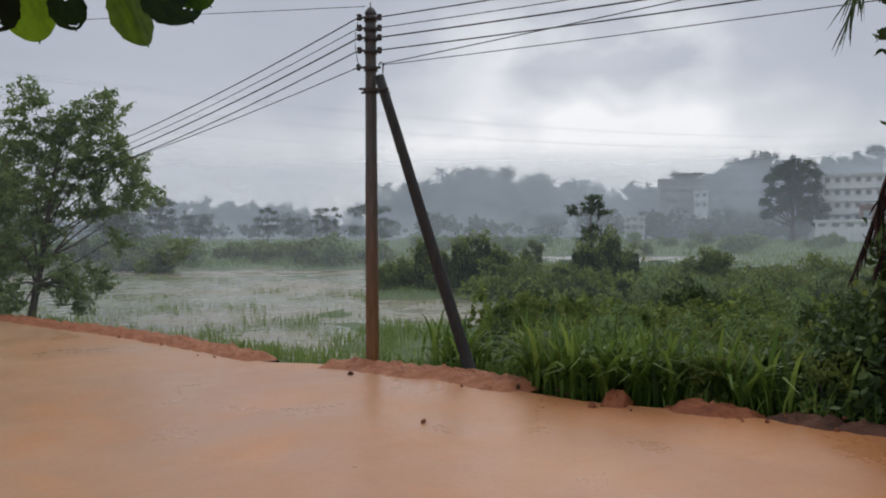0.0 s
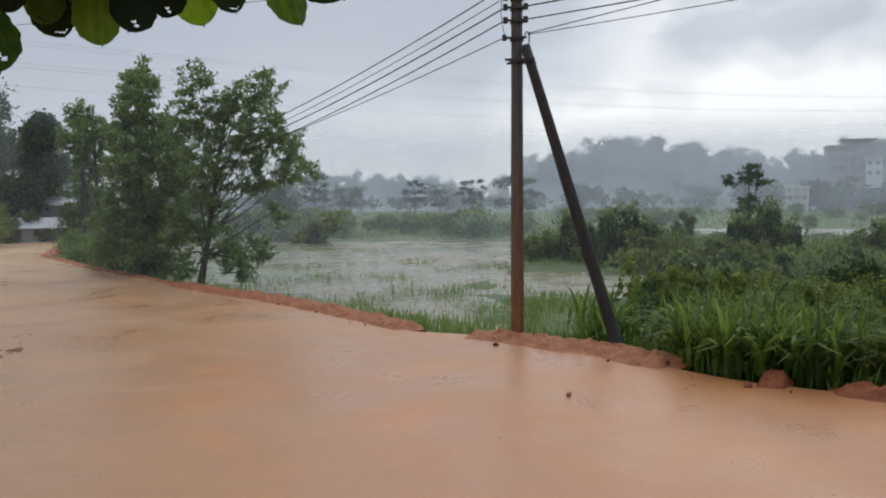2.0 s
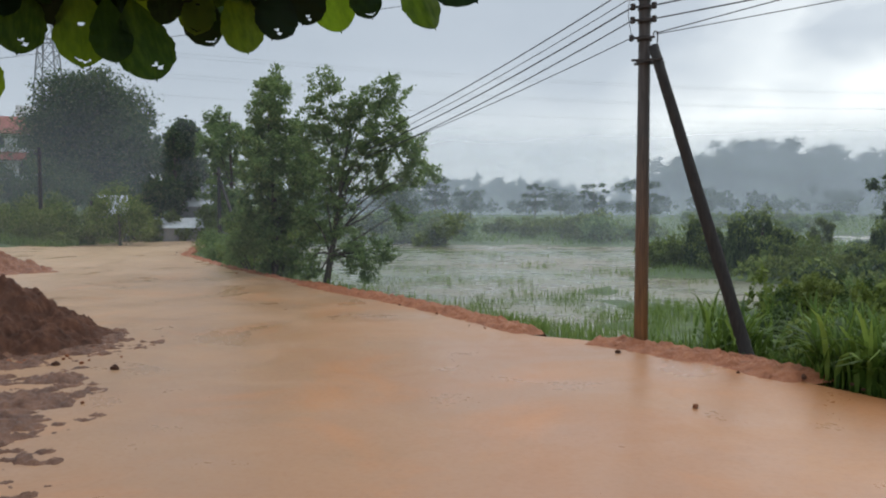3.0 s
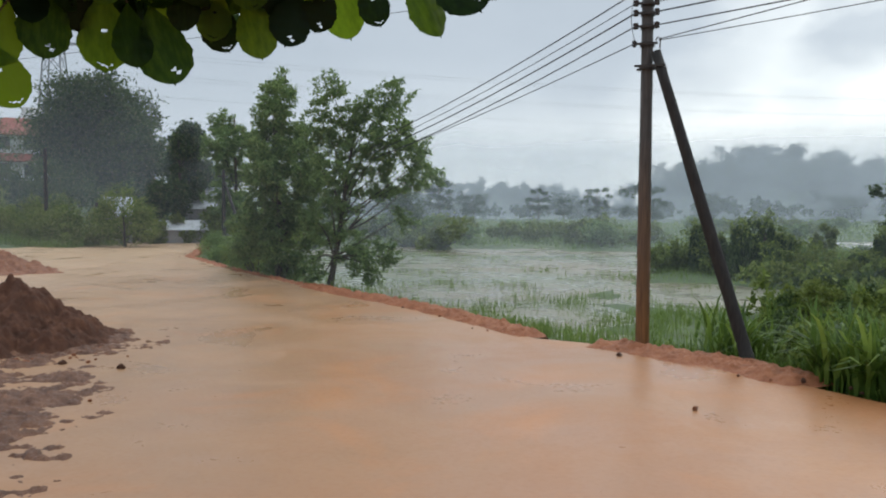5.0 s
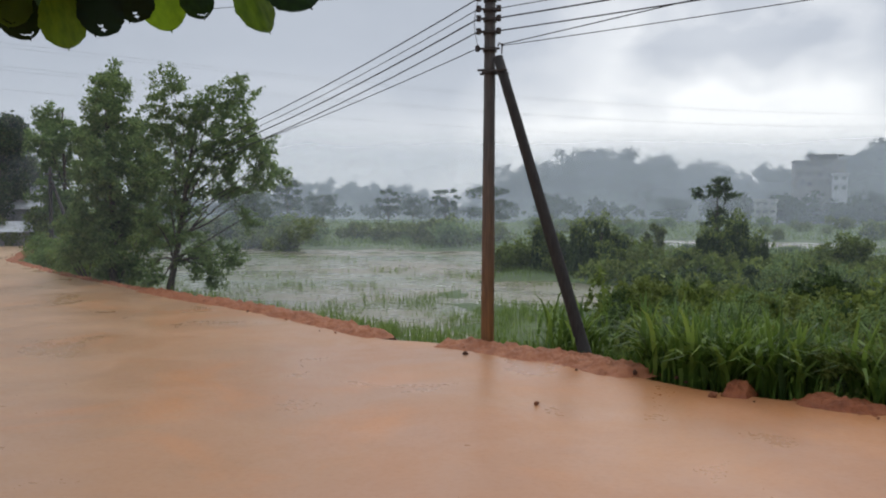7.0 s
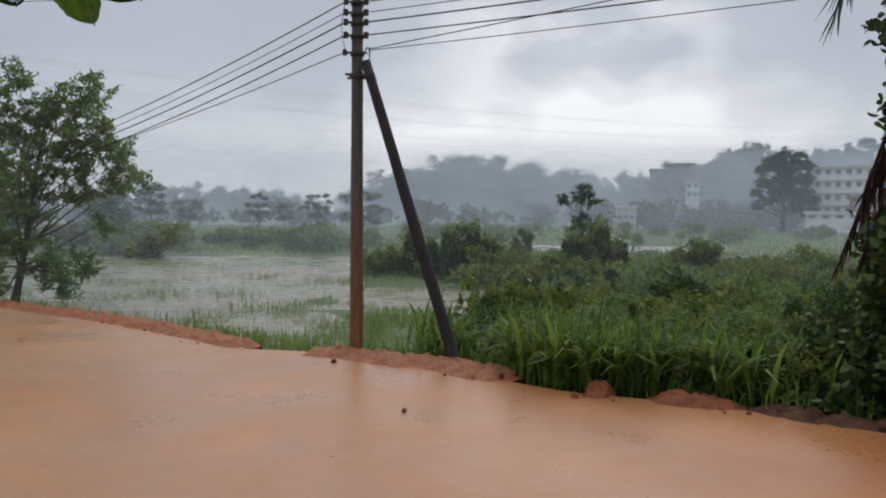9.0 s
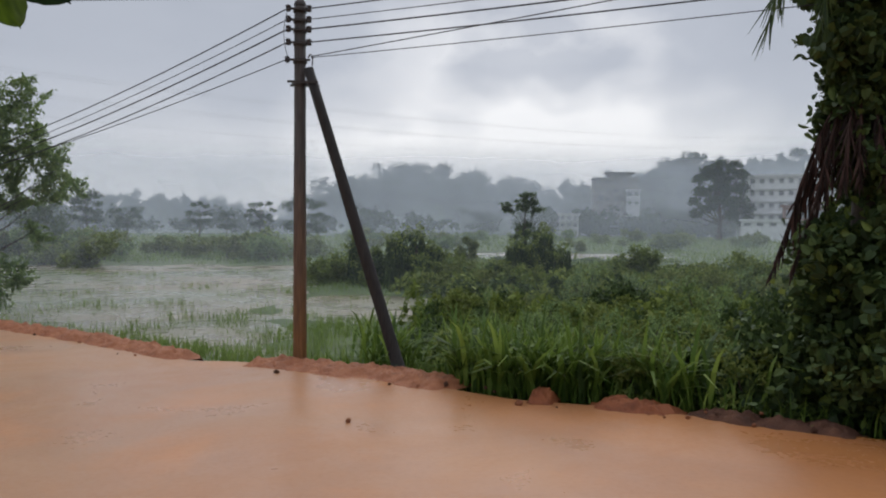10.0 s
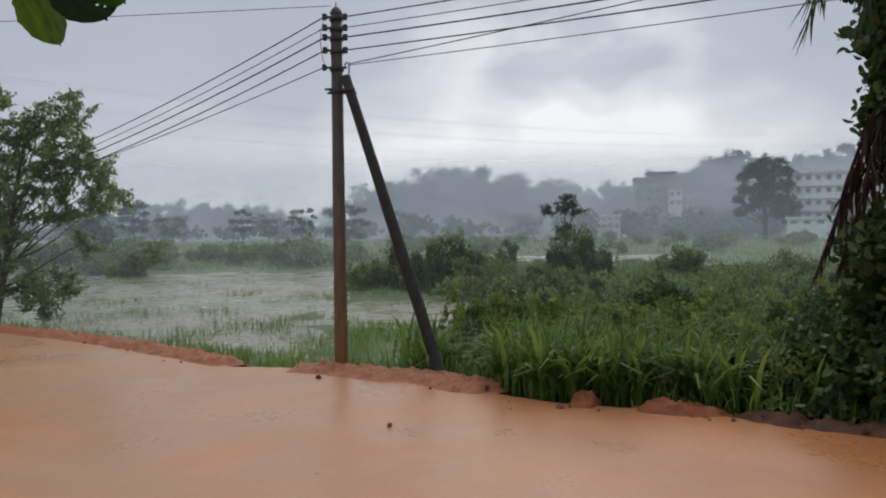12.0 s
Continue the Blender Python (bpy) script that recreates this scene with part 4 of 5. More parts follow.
# leafy undergrowth of the marsh right of the pole: hummocks of leaves in three greens
def hummocks(n, az0, az1, d0, d1, mat, name, label, per, hmax):
    x, y = sample(n, az0, az1, d0, d1)
    keep = (edge_distance(x, y) > 1.5) & (pond_depth(x, y) < 0.2) & ((x > 1.2) | (y > 37))
    x, y = x[keep], y[keep]
    z = ground_z(x, y)
    dist = np.hypot(x, y)
    r = rng.uniform(0.3, 0.85, len(x)) * np.clip(dist / 22, 0.9, 1.7)
    h = rng.uniform(0.35, 1.0, len(x)) ** 1.3 * hmax * (1 - 0.62 * smooth01(dist, 34, 56))
    k = rng.integers(0, len(x), len(x) * per)
    a = rng.uniform(0, 2 * np.pi, len(k))
    q = np.sqrt(rng.random(len(k)))
    P = np.stack([x[k] + np.cos(a) * q * r[k], y[k] + np.sin(a) * q * r[k], z[k] + h[k] * (1 - q ** 2.2) * rng.uniform(0.72, 1.08, len(k)) + 0.05], 1)
    size = np.clip(dist[k] * 0.0078, 0.13, 0.36) * rng.choice([0.6, 1.0, 1.5], len(k), p=[0.35, 0.45, 0.2])
    ob = new(name, mesh_np(name, *leaves(P, size, up=0.9, width=0.5), mat))
    return tagged(ob, label, "undergrowth", kind="stuff")


hummocks(430, -40, 0.5, 14, 75, M_LEAF_BUSH, "undergrowth", "dense mid-green undergrowth of the marsh", 150, 1.35)
hummocks(330, -40, 0.5, 14, 75, M_LEAF_LIGHT, "undergrowth", "light yellow-green weeds of the marsh", 130, 1.0)
hummocks(230, -40, 0.5, 14, 75, M_LEAF_DARK, "undergrowth", "dark low scrub between the marsh weeds", 170, 1.05)
x, y = sample(15000, -40, 0.5, 15, 70)
keep = (edge_distance(x, y) > 2) & (pond_depth(x, y) < 0.25) & ((x > 1.2) | (y > 37)) & (wave(x, y, 1.8, 6.0) > 0.0)
blades(on_ground(x[keep], y[keep]), 1.15, 0.042, 0.9, M_GRASS, "rough_grass", "rough green grass standing among the weeds", 3)

# bushes out in the marsh
def marsh_bush(x, y, h, w, n, leaf, mat, label, k=9, name="shrub", category="shrub"):
    cl = [(rng.normal() * w * 0.38, rng.normal() * w * 0.38, h * (0.12 + 0.75 * (i + 0.5) / k), w * rng.uniform(0.24, 0.4)) for i in range(k)]
    return shrub((x, y, gz(x, y)), rng.uniform(0, 360), cl, n, leaf, mat, label, name, category, "marsh bushes")


def draped_bush(x, y, h, w, n, label, cols=5):
    """A dead stump smothered in creeper that hangs down in curtains, leafy at the top."""
    ob = empty("shrub", (x, y, gz(x, y)), rng.uniform(0, 360), label=label, category="shrub", group="marsh bushes")
    tops = [(rng.normal() * w * 0.42, rng.normal() * w * 0.42, h * (0.25 + 0.65 * rng.random() ** 1.3), w * rng.uniform(0.10, 0.22)) for _ in range(cols)]
    tops[0] = (*tops[0][:2], h * 0.95, w * 0.2)
    part_np("stump", tube([(0, 0, -0.3), (0.04, 0, h * 0.4), (0, 0.03, h * 0.8)], [0.16, 0.12, 0.08], 8, 0.06), M_BARK, ob)
    part_np("crown", leaves(in_sprays([(a, b, c, r * 1.5) for a, b, c, r in tops], n // 3, 0.34), 0.19, up=0.5), M_LEAF_BUSH, ob)
    k = rng.integers(0, cols, n)
    T = np.array(tops)[k]
    a = rng.uniform(0, 2 * np.pi, n)
    fold = 1 + 0.16 * np.sin(a * 7 + k)
    f = rng.random(n)
    P = np.stack([T[:, 0] + np.cos(a) * T[:, 3] * fold * (1 + 0.5 * f), T[:, 1] + np.sin(a) * T[:, 3] * fold * (1 + 0.5 * f), T[:, 2] * (1 - 0.98 * f)], 1)
    part_np("creeper_curtain", leaves(P, 0.42, up=-3.4, width=0.22), M_LEAF_DARK, ob, "dark hanging creeper")
    return ob


for x, y, h, w in ((-1.2, 43, 1.9, 2.2), (-2.9, 44, 1.6, 1.7), (2.9, 40.5, 1.5, 0.8)):
    marsh_bush(x, y, h, w, 3600, 0.2, M_LEAF_BUSH, "leafy green bush at the edge of the flood")
for x, y, h, w in ((0.6, 42.2, 1.9, 1.9), (1.9, 41.4, 1.6, 1.3), (7.3, 40.3, 1.9, 1.3), (8.3, 41.0, 2.3, 1.5)):
    marsh_bush(x, y, h, w, 3000, 0.2, M_LEAF_DARK, "dark tangled bush between dead stumps")
for x, y, h, w, c in ((0.9, 41.5, 2.9, 1.9, 9), (2.0, 40.6, 2.7, 1.3, 8), (-0.2, 42.5, 2.3, 1.4, 4)):
    draped_bush(x, y, h, w, 2600, "vine-covered bush sagging over a dead stump", c)
for x, y, h, w, c in ((7.1, 39.6, 2.7, 1.3, 8), (8.35, 40.2, 3.1, 1.7, 9), (7.6, 39.2, 2.2, 1.1, 4)):
    draped_bush(x, y, h, w, 2600, "dark vine-draped bush in the marsh", c)
tree((8.3, 44.6, gz(8.3, 44.6)), 0, [(-0.15, 0, 4.8, 0.36), (0.45, 0.2, 4.65, 0.42), (-0.45, -0.2, 4.3, 0.34), (0.55, 0.1, 4.0, 0.36), (0.0, 0, 4.2, 0.3), (-1.0, 0, 4.15, 0.18), (0.2, 0, 3.3, 0.3), (-0.2, 0, 2.7, 0.4)], 4.0, 0.10, 1500, 0.2, M_LEAF_DARK,
     "small dark tree rising behind a vine-covered bush", spray=0.26)
for x, y, h, w, m in ((15.2, 45, 1.9, 1.9, M_LEAF_BUSH), (7.2, 25, 1.35, 1.7, M_LEAF_DARK), (5.7, 51.5, 2.6, 1.0, M_LEAF_LIGHT), (13.2, 33, 1.4, 1.6, M_LEAF_BUSH), (19, 40, 1.6, 2, M_LEAF_BUSH), (11, 19.5, 1.6, 1.6, M_LEAF_BUSH), (3.4, 47, 2.0, 1.8, M_LEAF_BUSH), (9.5, 17.0, 1.7, 1.5, M_LEAF_DARK)):
    marsh_bush(x, y, h, w, 2600, 0.17 if y < 40 else 0.22, m, "scrubby green bush among the marsh grass")

# single weeds and young shrubs standing out of the undergrowth
weeds = []
for k in range(5):
    tall_w = (1.1, 1.5, 0.9, 1.9, 1.2)[k]
    cl = [(rng.normal() * 0.28 * tall_w, rng.normal() * 0.28 * tall_w, tall_w * rng.uniform(0.3, 0.95), rng.uniform(0.12, 0.26) * tall_w) for _ in range(9)]
    weeds.append(shrub((0, 0, 0), 0, cl, 900, (0.13, 0.16, 0.2, 0.12, 0.15)[k], (M_LEAF_DARK, M_LEAF_LIGHT, M_LEAF_BUSH, M_LEAF_TREE, M_LEAF_DARK)[k], "leafy marsh weed rising above the grass", "weed", "weed", "weeds of the marsh"))
wx_, wy_ = sample(240, -37, -2, 14.5, 46)
ok = (edge_distance(wx_, wy_) > 2.2) & (pond_depth(wx_, wy_) < 0.1) & (wx_ > 2.0)
nx_, ny_ = sample(170, -37, -8, 11.5, 19)
near_ok = (edge_distance(nx_, ny_) > 0.7) & (nx_ > 3.0)
spread_x, spread_y = np.concatenate([wx_[ok], nx_[near_ok]]), np.concatenate([wy_[ok], ny_[near_ok]])
for k, (x, y) in enumerate(zip(spread_x, spread_y)):
    m = pose(x, y, gz(x, y) - 0.05, 0, 0, rng.uniform(0, 360))
    ob = weeds[k] if k < 5 else copy_thing(weeds[k % 5], m)
    ob.matrix_basis = m
    q = rng.uniform(0.55, 1.0) if k < ok.sum() else rng.uniform(0.45, 0.85)
    ob.scale = (q, q, q * rng.uniform(0.8, 1.1))

# bush belt behind the flooded hollow
protos = []
for k in range(4):
    cl = [(rng.normal() * 1.1, rng.normal() * 0.9, rng.uniform(0.3, 1.6), rng.uniform(0.5, 0.95)) for _ in range(8)]
    protos.append(shrub((0, 0, 0), 0, cl, 1300, 0.34, (M_LEAF_BUSH, M_LEAF_LIGHT, M_LEAF_TREE, M_LEAF_LIGHT)[k], "low spreading green bush beyond the flood water", group="bushes beyond the water"))
belt = []
for k in range(48):
    az, dist = rng.uniform(2.0, 31), rng.uniform(67, 100)
    belt.append((az, dist, rng.uniform(0.4, 1.35)))
for k in range(44):
    az, dist = rng.uniform(-34, 2), rng.uniform(98, 190)
    belt.append((az, dist, rng.uniform(0.5, 1.3)))
for k, (az, dist, s) in enumerate(belt):
    x, y = polar(az, dist)
    m = pose(x, y, gz(x, y) - 0.1, 0, 0, rng.uniform(0, 360))
    ob = protos[k] if k < 4 else copy_thing(protos[k % 4], m)
    ob.matrix_basis = m
    ob.scale = (s * 1.15, s * 1.15, s)

# ---------------------------------------------------------------- far trees and woods
def far_tree(az, dist, h, w, layers, label):
    """A tall open tree whose branches spread in flat layers."""
    x, y = polar(az, dist)
    cl = []
    for i in range(layers):
        f = i / max(1, layers - 1)
        z = h * (0.48 + 0.48 * f)
        r = w * (0.5 if 0 < i < layers - 1 else 0.38)
        for s in (-1, 0, 1):
            cl.append((s * r * rng.uniform(0.5, 0.9), rng.normal() * r * 0.4, z + rng.normal() * h * 0.03, w * rng.uniform(0.16, 0.26)))
    return tree((x, y, gz(x, y)), az, cl, h * 0.9, h * 0.022, 2600, h * 0.045, M_FARLEAF, label, flat=0.55, group="far marsh trees")


far_tree(19.5, 150, 8.2, 6.0, 4, "tall thin tree with layered branches across the marsh")
far_tree(17.0, 165, 6.0, 6.5, 3, "rounded grey-green tree across the marsh")
far_tree(12.4, 185, 7.5, 5.5, 3, "slender tree fading into the mist")
far_tree(8.3, 150, 7.0, 5.2, 4, "flat-topped tree beyond the little hut")
far_tree(5.2, 118, 6.2, 7.2, 2, "wide flat-topped tree behind the utility pole")
far_tree(4.4, 121, 4.6, 4.5, 2, "smaller flat-topped tree behind the utility pole")
far_tree(10.6, 200, 5.5, 5, 3, "distant slender tree in the mist")
big = polar(-23.6, 196)
tree((*big, gz(*big)), -23.6, [(0, 0, 17.2, 2.4), (-2.6, 1, 16.6, 2.0), (2.8, -1, 16.8, 2.3), (4.8, 0, 15.2, 1.7), (-4.2, 0, 14.2, 1.9), (0.8, 1, 14, 2.6), (4.2, 1, 12.2, 2.2), (-3.6, -1, 11.2, 2.3), (0.5, 0, 10.4, 2.4),
     (-5.6, 0, 9, 1.6), (4.6, 0, 9.2, 2), (-3, 1, 7.6, 1.8), (3.4, 0, 6.2, 2.2), (-5.2, 0, 6.2, 1.5), (5.6, 0, 4.5, 1.8), (0, 0, 12.4, 2.6), (-1.5, 0, 15.4, 2.4), (2.2, 0, 8.2, 2.4), (-1.4, 0, 8.6, 2.2), (6.2, 0, 7.2, 1.8)], 15, 0.55, 16000, 0.6, M_FARLEAF, "very tall dark tree in front of the white buildings", flat=0.7)


def woods(name, label, n, az0, az1, d0, d1, h0, h1, need):
    """Far woodland: many crowns of leaf clumps on the hill."""
    x, y = polar_many(n, az0, az1, d0, d1)
    z = ground_z(x, y)
    keep = (z > need) & (HILL_FREE(x, y) | ((h1 < 9) & (np.abs(x / y - 0.30) < 0.05)))
    x, y, z = x[keep], y[keep], z[keep]
    cl = []
    for a, b, c in zip(x, y, z):
        h = h0 + (h1 - h0) * rng.random() ** 2.2
        w = h * rng.uniform(0.32, 0.54)
        for k in range(6):
            cl.append((a + rng.normal() * w * 0.5, b + rng.normal() * w * 0.5, c + h * rng.uniform(0.3, 0.95), w * rng.uniform(0.4, 0.7)))
    p = in_clumps(cl, len(x) * 210, 0.3, 0.9)
    size = np.hypot(p[:, 0], p[:, 1]) * 0.0034
    ob = new(name, mesh_np(name, *leaves(p, size, width=0.6), M_FARLEAF))
    return tagged(ob, label, "woods", kind="stuff")


def polar_many(n, az0, az1, d0, d1):
    az, d = np.radians(rng.uniform(az0, az1, n)), np.sqrt(rng.uniform(d0 ** 2, d1 ** 2, n))
    return -np.sin(az) * d, np.cos(az) * d


def HILL_FREE(x, y):
    """False where buildings stand or are seen over the trees."""
    t = x / y
    concrete = (np.abs(t - 0.298) < 0.04) & (y < 275)
    white = (t > 0.455) & (y < 250)
    house = (np.abs(t - 0.24) < 0.024) & (y < 262)
    return ~(concrete | white | house)


woods("hill_woods", "misty dark woodland on the low hill", 380, -14, 4.5, 266, 390, 5.5, 15, 2.0)
woods("hill_woods", "misty woodland climbing the ridge behind the buildings", 560, -42, -13, 275, 520, 6, 14, 2.5)
woods("hill_woods", "pale woodland on the far hill in the rain", 260, 6, 26, 330, 520, 7, 12, 1.0)
woods("valley_woods", "line of grey trees along the marsh's far side", 380, -10, 42, 225, 330, 4, 8, -5)
woods("valley_woods", "belt of misty trees below the hillside buildings", 300, -27, -10.5, 214, 256, 3, 8.8, -5)
woods("mountain_woods", "faint forest on the high hill behind the town", 300, -42, -22, 650, 1150, 12, 20, 20)


# ---------------------------------------------------------------- buildings
def building(az, dist, z0, w, dep, floors, fh, bays, wall, label, name="building", turn=0.0, slab=0.35, category="building", off=0.0):
    """Storeys of wall panels with real openings, floor slabs, recessed windows and a parapet roof."""
    x, y = polar(az, dist)
    ob = empty(name, (x, y, z0), az + turn, label=label, category=category)
    foot = gz(x, y) - z0 - 1.5
    part_np("foundation", box(-w / 2, w / 2, 0, dep, foot, 0), wall, ob)
    bw = w / bays
    for f in range(floors):
        z = f * fh
        strips = [box(-w / 2, w / 2, 0, 0.3, z, z + fh * 0.44), box(-w / 2, w / 2, 0, 0.3, z + fh * 0.82, z + fh)]
        for b in range(bays + 1):
            xc = -w / 2 + b * bw
            strips.append(box(max(-w / 2, xc - bw * 0.24), min(w / 2, xc + bw * 0.24), 0.002, 0.298, z + fh * 0.44, z + fh * 0.82))
        strips += [box(-w / 2, -w / 2 + 0.3, 0.3, dep, z, z + fh), box(w / 2 - 0.3, w / 2, 0.3, dep, z, z + fh), box(-w / 2 + 0.3, w / 2 - 0.3, dep - 0.3, dep, z, z + fh)]
        part_np("wall", join(*strips), wall, ob)
        part_np("floor_slab", box(-w / 2 - slab, w / 2 + slab, -slab, -0.01, z + fh - 0.15, z + fh + 0.1), wall, ob)
        for b in range(bays):
            xc = -w / 2 + (b + 0.5) * bw
            part_np("window", box(xc - bw * 0.30, xc + bw * 0.30, 0.2, 0.26, z + fh * 0.42, z + fh * 0.84), M_PANE, ob)
    part_np("roof", box(-w / 2 - 0.4, w / 2 + 0.4, -0.4, dep + 0.4, floors * fh + 0.11, floors * fh + 0.45), wall, ob)
    return ob


b = building(-16.75, 247, 9.0, 12.8, 9, 3, 2.6, 5, M_CONC, "unfinished grey concrete building high in the misty trees", turn=8)
part_np("stair_tower", box(-2, 4.5, 1, 7, 8.26, 9.6), M_CONC, b)
part_np("canopy", box(-3, 6, -0.8, 8, 9.6, 9.85), M_CONC, b)
b = building(-17.9, 244, 7.8, 3.9, 5, 2, 2.6, 2, M_WHITE, "small white annexe below the concrete building")
b = building(-28.35, 200, 2.9, 25, 11, 4, 2.85, 12, M_WHITE, "long white three-storey building with stained walls", turn=-4)
part_np("water_tank", box(1.5, 8.5, 3, 8, 11.8, 14.8), M_WHITE, b)
b = building(-26.6, 186, 1.9, 10.5, 6, 1, 1.9, 4, M_WHITE, "low white wall-like outbuilding")
b = building(-28.9, 190, 2.6, 9, 6, 1, 4.4, 3, M_BROWNWALL, "brown-walled block in front of the white building")
b = building(-13.5, 213, 1.6, 5.2, 5, 2, 1.9, 3, M_PALE, "small pale two-storey house at the marsh edge", "house", category="house")
part_np("veranda_roof", box(-3.6, 1.2, -1.2, -0.02, 2.0, 2.12), M_SHEET, b)


def hut(az, dist, w, h, label, mat):
    x, y = polar(az, dist)
    ob = empty("hut", (x, y, gz(x, y)), az, label=label, category="hut")
    part_np("wall", box(-w / 2, w / 2, 0, w * 0.7, -0.2, h * 0.6), M_CONC, ob)
    v = np.array([(-w * 0.6, -0.3, h * 0.6), (w * 0.6, -0.3, h * 0.6), (w * 0.6, w * 0.8, h * 0.6), (-w * 0.6, w * 0.8, h * 0.6), (-w * 0.5, w * 0.25, h), (w * 0.5, w * 0.25, h)], float)
    part_np("roof", (v, np.array([[0, 1, 5, 4], [2, 3, 4, 5], [0, 4, 3, 0], [1, 2, 5, 1]])[:2]), mat, ob)
    part_np("gable", (np.concatenate([v[[0, 4, 3]], v[[0]] + 0.001, v[[1, 2, 5]], v[[1]] + 0.001]), np.array([[0, 1, 2, 3], [4, 5, 6, 7]])), mat, ob)
    return ob


hut(8.6, 106, 2.1, 1.3, "tiny hut with a pale zinc roof in the marsh", M_SHEET)
hut(37.5, 62, 3.6, 1.8, "white-walled roadside shed half hidden by trees", M_SHEET)
hut(36.0, 66, 4.5, 4.4, "grey roadside shed with a pitched zinc roof", M_SHEET)
hut(41.4, 63, 2.0, 3.5, "small shed roof showing above the scrub", M_SHEET)


def villa(az, dist, z0):
    """A tiered house with red hipped roofs."""
    x, y = polar(az, dist)
    ob = empty("villa", (x, y, z0), az, label="white villa with tiered red tile roofs among dark trees", category="house")
    part_np("wall", box(-5, 4.2, 0, 9, gz(x, y) - z0 - 1, 8.2), M_WHITE, ob)

    def hip(x0, x1, y0, y1, z, h, inset):
        v = np.array([(x0, y0, z), (x1, y0, z), (x1, y1, z), (x0, y1, z), (x0 + inset, y0 + inset, z + h), (x1 - inset, y0 + inset, z + h), (x1 - inset, y1 - inset, z + h), (x0 + inset, y1 - inset, z + h)], float)
        return v, np.array([[0, 1, 5, 4], [1, 2, 6, 5], [2, 3, 7, 6], [3, 0, 4, 7], [4, 5, 6, 7], [3, 2, 1, 0]])
    part_np("roof", hip(-6, 5.2, -1, 10, 8.2, 2.2, 3.2), M_REDROOF, ob)
    part_np("eave", hip(-5.8, 5.0, -1.2, 0.01, 5.2, 0.9, 0.5), M_REDROOF, ob)
    part_np("eave", hip(-5.8, 5.0, -1.2, 0.01, 2.0, 0.9, 0.5), M_REDROOF, ob)
    part_np("lantern", box(-1, 1.2, 3, 5, 10.3, 11.8), M_WHITE, ob)
    for f in range(2):
        for b in range(3):
            part_np("window", box(-3.6 + b * 2.8, -2.2 + b * 2.8, -0.04, 0.05, 3.6 + f * 3.0, 5.0 + f * 3.0), M_GLASS, ob)
    return ob


villa(46.4, 104, 2.6)

# ---------------------------------------------------------------- vine-covered palm by the road
palm = empty("palm_tree", (6.75, 10.7, -0.6), -32, label="old palm smothered in dark climbing vines, with dead hanging fronds", category="palm tree")
tz = np.linspace(-0.4, 8.2, 16)
part_np("trunk", tube(np.stack([0.10 * np.sin(tz * 0.5), 0 * tz, tz], 1), 0.20 - 0.006 * tz, 12, 0.06), M_BARK, palm, smooth=True)
vine_up = [(0.1 + 0.14 * math.sin(k * 1.9), 0.25 * math.cos(k * 2.3), z, r) for k, (z, r) in enumerate(((8.0, 0.8), (7.3, 0.8), (6.7, 0.78), (6.1, 0.75), (5.6, 0.72), (5.1, 0.66), (4.6, 0.58), (4.1, 0.5)))]
part_np("climbing_vine", round_leaves(in_clumps(vine_up, 15000, 0.2), 0.14, up=-0.4), M_LEAF_DARK, palm, "dark glossy climbing vine leaves")
vine_low = [(rng.normal() * 0.55 + 0.25, rng.normal() * 0.45, z, r) for z, r in ((3.6, 0.45), (3.1, 0.6), (2.6, 0.75), (2.2, 0.85), (1.7, 0.9), (1.2, 0.95), (0.8, 0.9), (0.5, 0.8), (2.9, 0.6), (1.9, 0.8))]
part_np("creeper_skirt", round_leaves(in_clumps(vine_low, 9500, 0.2), 0.15, up=-0.3), M_LEAF_DARK, palm, "broad green creeper leaves round the foot")
# highlights on the skirt, put in as leaves of a paler green
part_np("young_creeper", round_leaves(in_clumps(vine_low, 900, 0.9), 0.13, up=0.3), M_LEAF_BUSH, palm, "paler creeper leaves painted as highlights")


def frond(a, b, drop, leaflet, n, mat, name="frond", seed=0):
    """A palm frond: a bent midrib and narrow leaflets hanging from both sides."""
    r2 = np.random.default_rng(seed)
    t = np.linspace(0, 1, 14)[:, None]
    a, b = np.asarray(a, float), np.asarray(b, float)
    p = a + (b - a) * t + np.array([0, 0, 1.0]) * drop * np.sin(t * np.pi)
    rib = part_np("midrib" if name == "frond" else name, tube(p, np.linspace(0.03, 0.006, 14), 5), mat, palm, "dry brown palm frond" if mat is M_DEAD else "green palm frond")
    vs, qs = [], []
    for k in range(n):
        f = 0.12 + 0.88 * k / n
        c = np.array([np.interp(f, t[:, 0], p[:, i]) for i in range(3)])
        axis = (b - a) / np.linalg.norm(b - a)
        for s in (-1, 1):
            side = np.cross(axis, [0, 0, 1]) * s
            d = side * 0.35 + axis * 0.45 + np.array([0, 0, -0.85]) + r2.normal(size=3) * 0.14
            d /= np.linalg.norm(d)
            L = leaflet * math.sin(0.25 + 2.5 * f) * r2.uniform(0.8, 1.1)
            w = np.cross(d, r2.normal(size=3))
            w = w / np.linalg.norm(w) * 0.016
            k0 = len(vs)
            vs += [c - w * 0.5, c + w * 0.5, c + d * L * 0.5 + w, c + d * L * 0.5 - w, c + d * L + w * 0.15, c + d * L - w * 0.15]
            qs += [[k0, k0 + 1, k0 + 2, k0 + 3], [k0 + 3, k0 + 2, k0 + 4, k0 + 5]]
    part_np("leaflet_fringe", (np.array(vs), np.array(qs)), mat, rib)


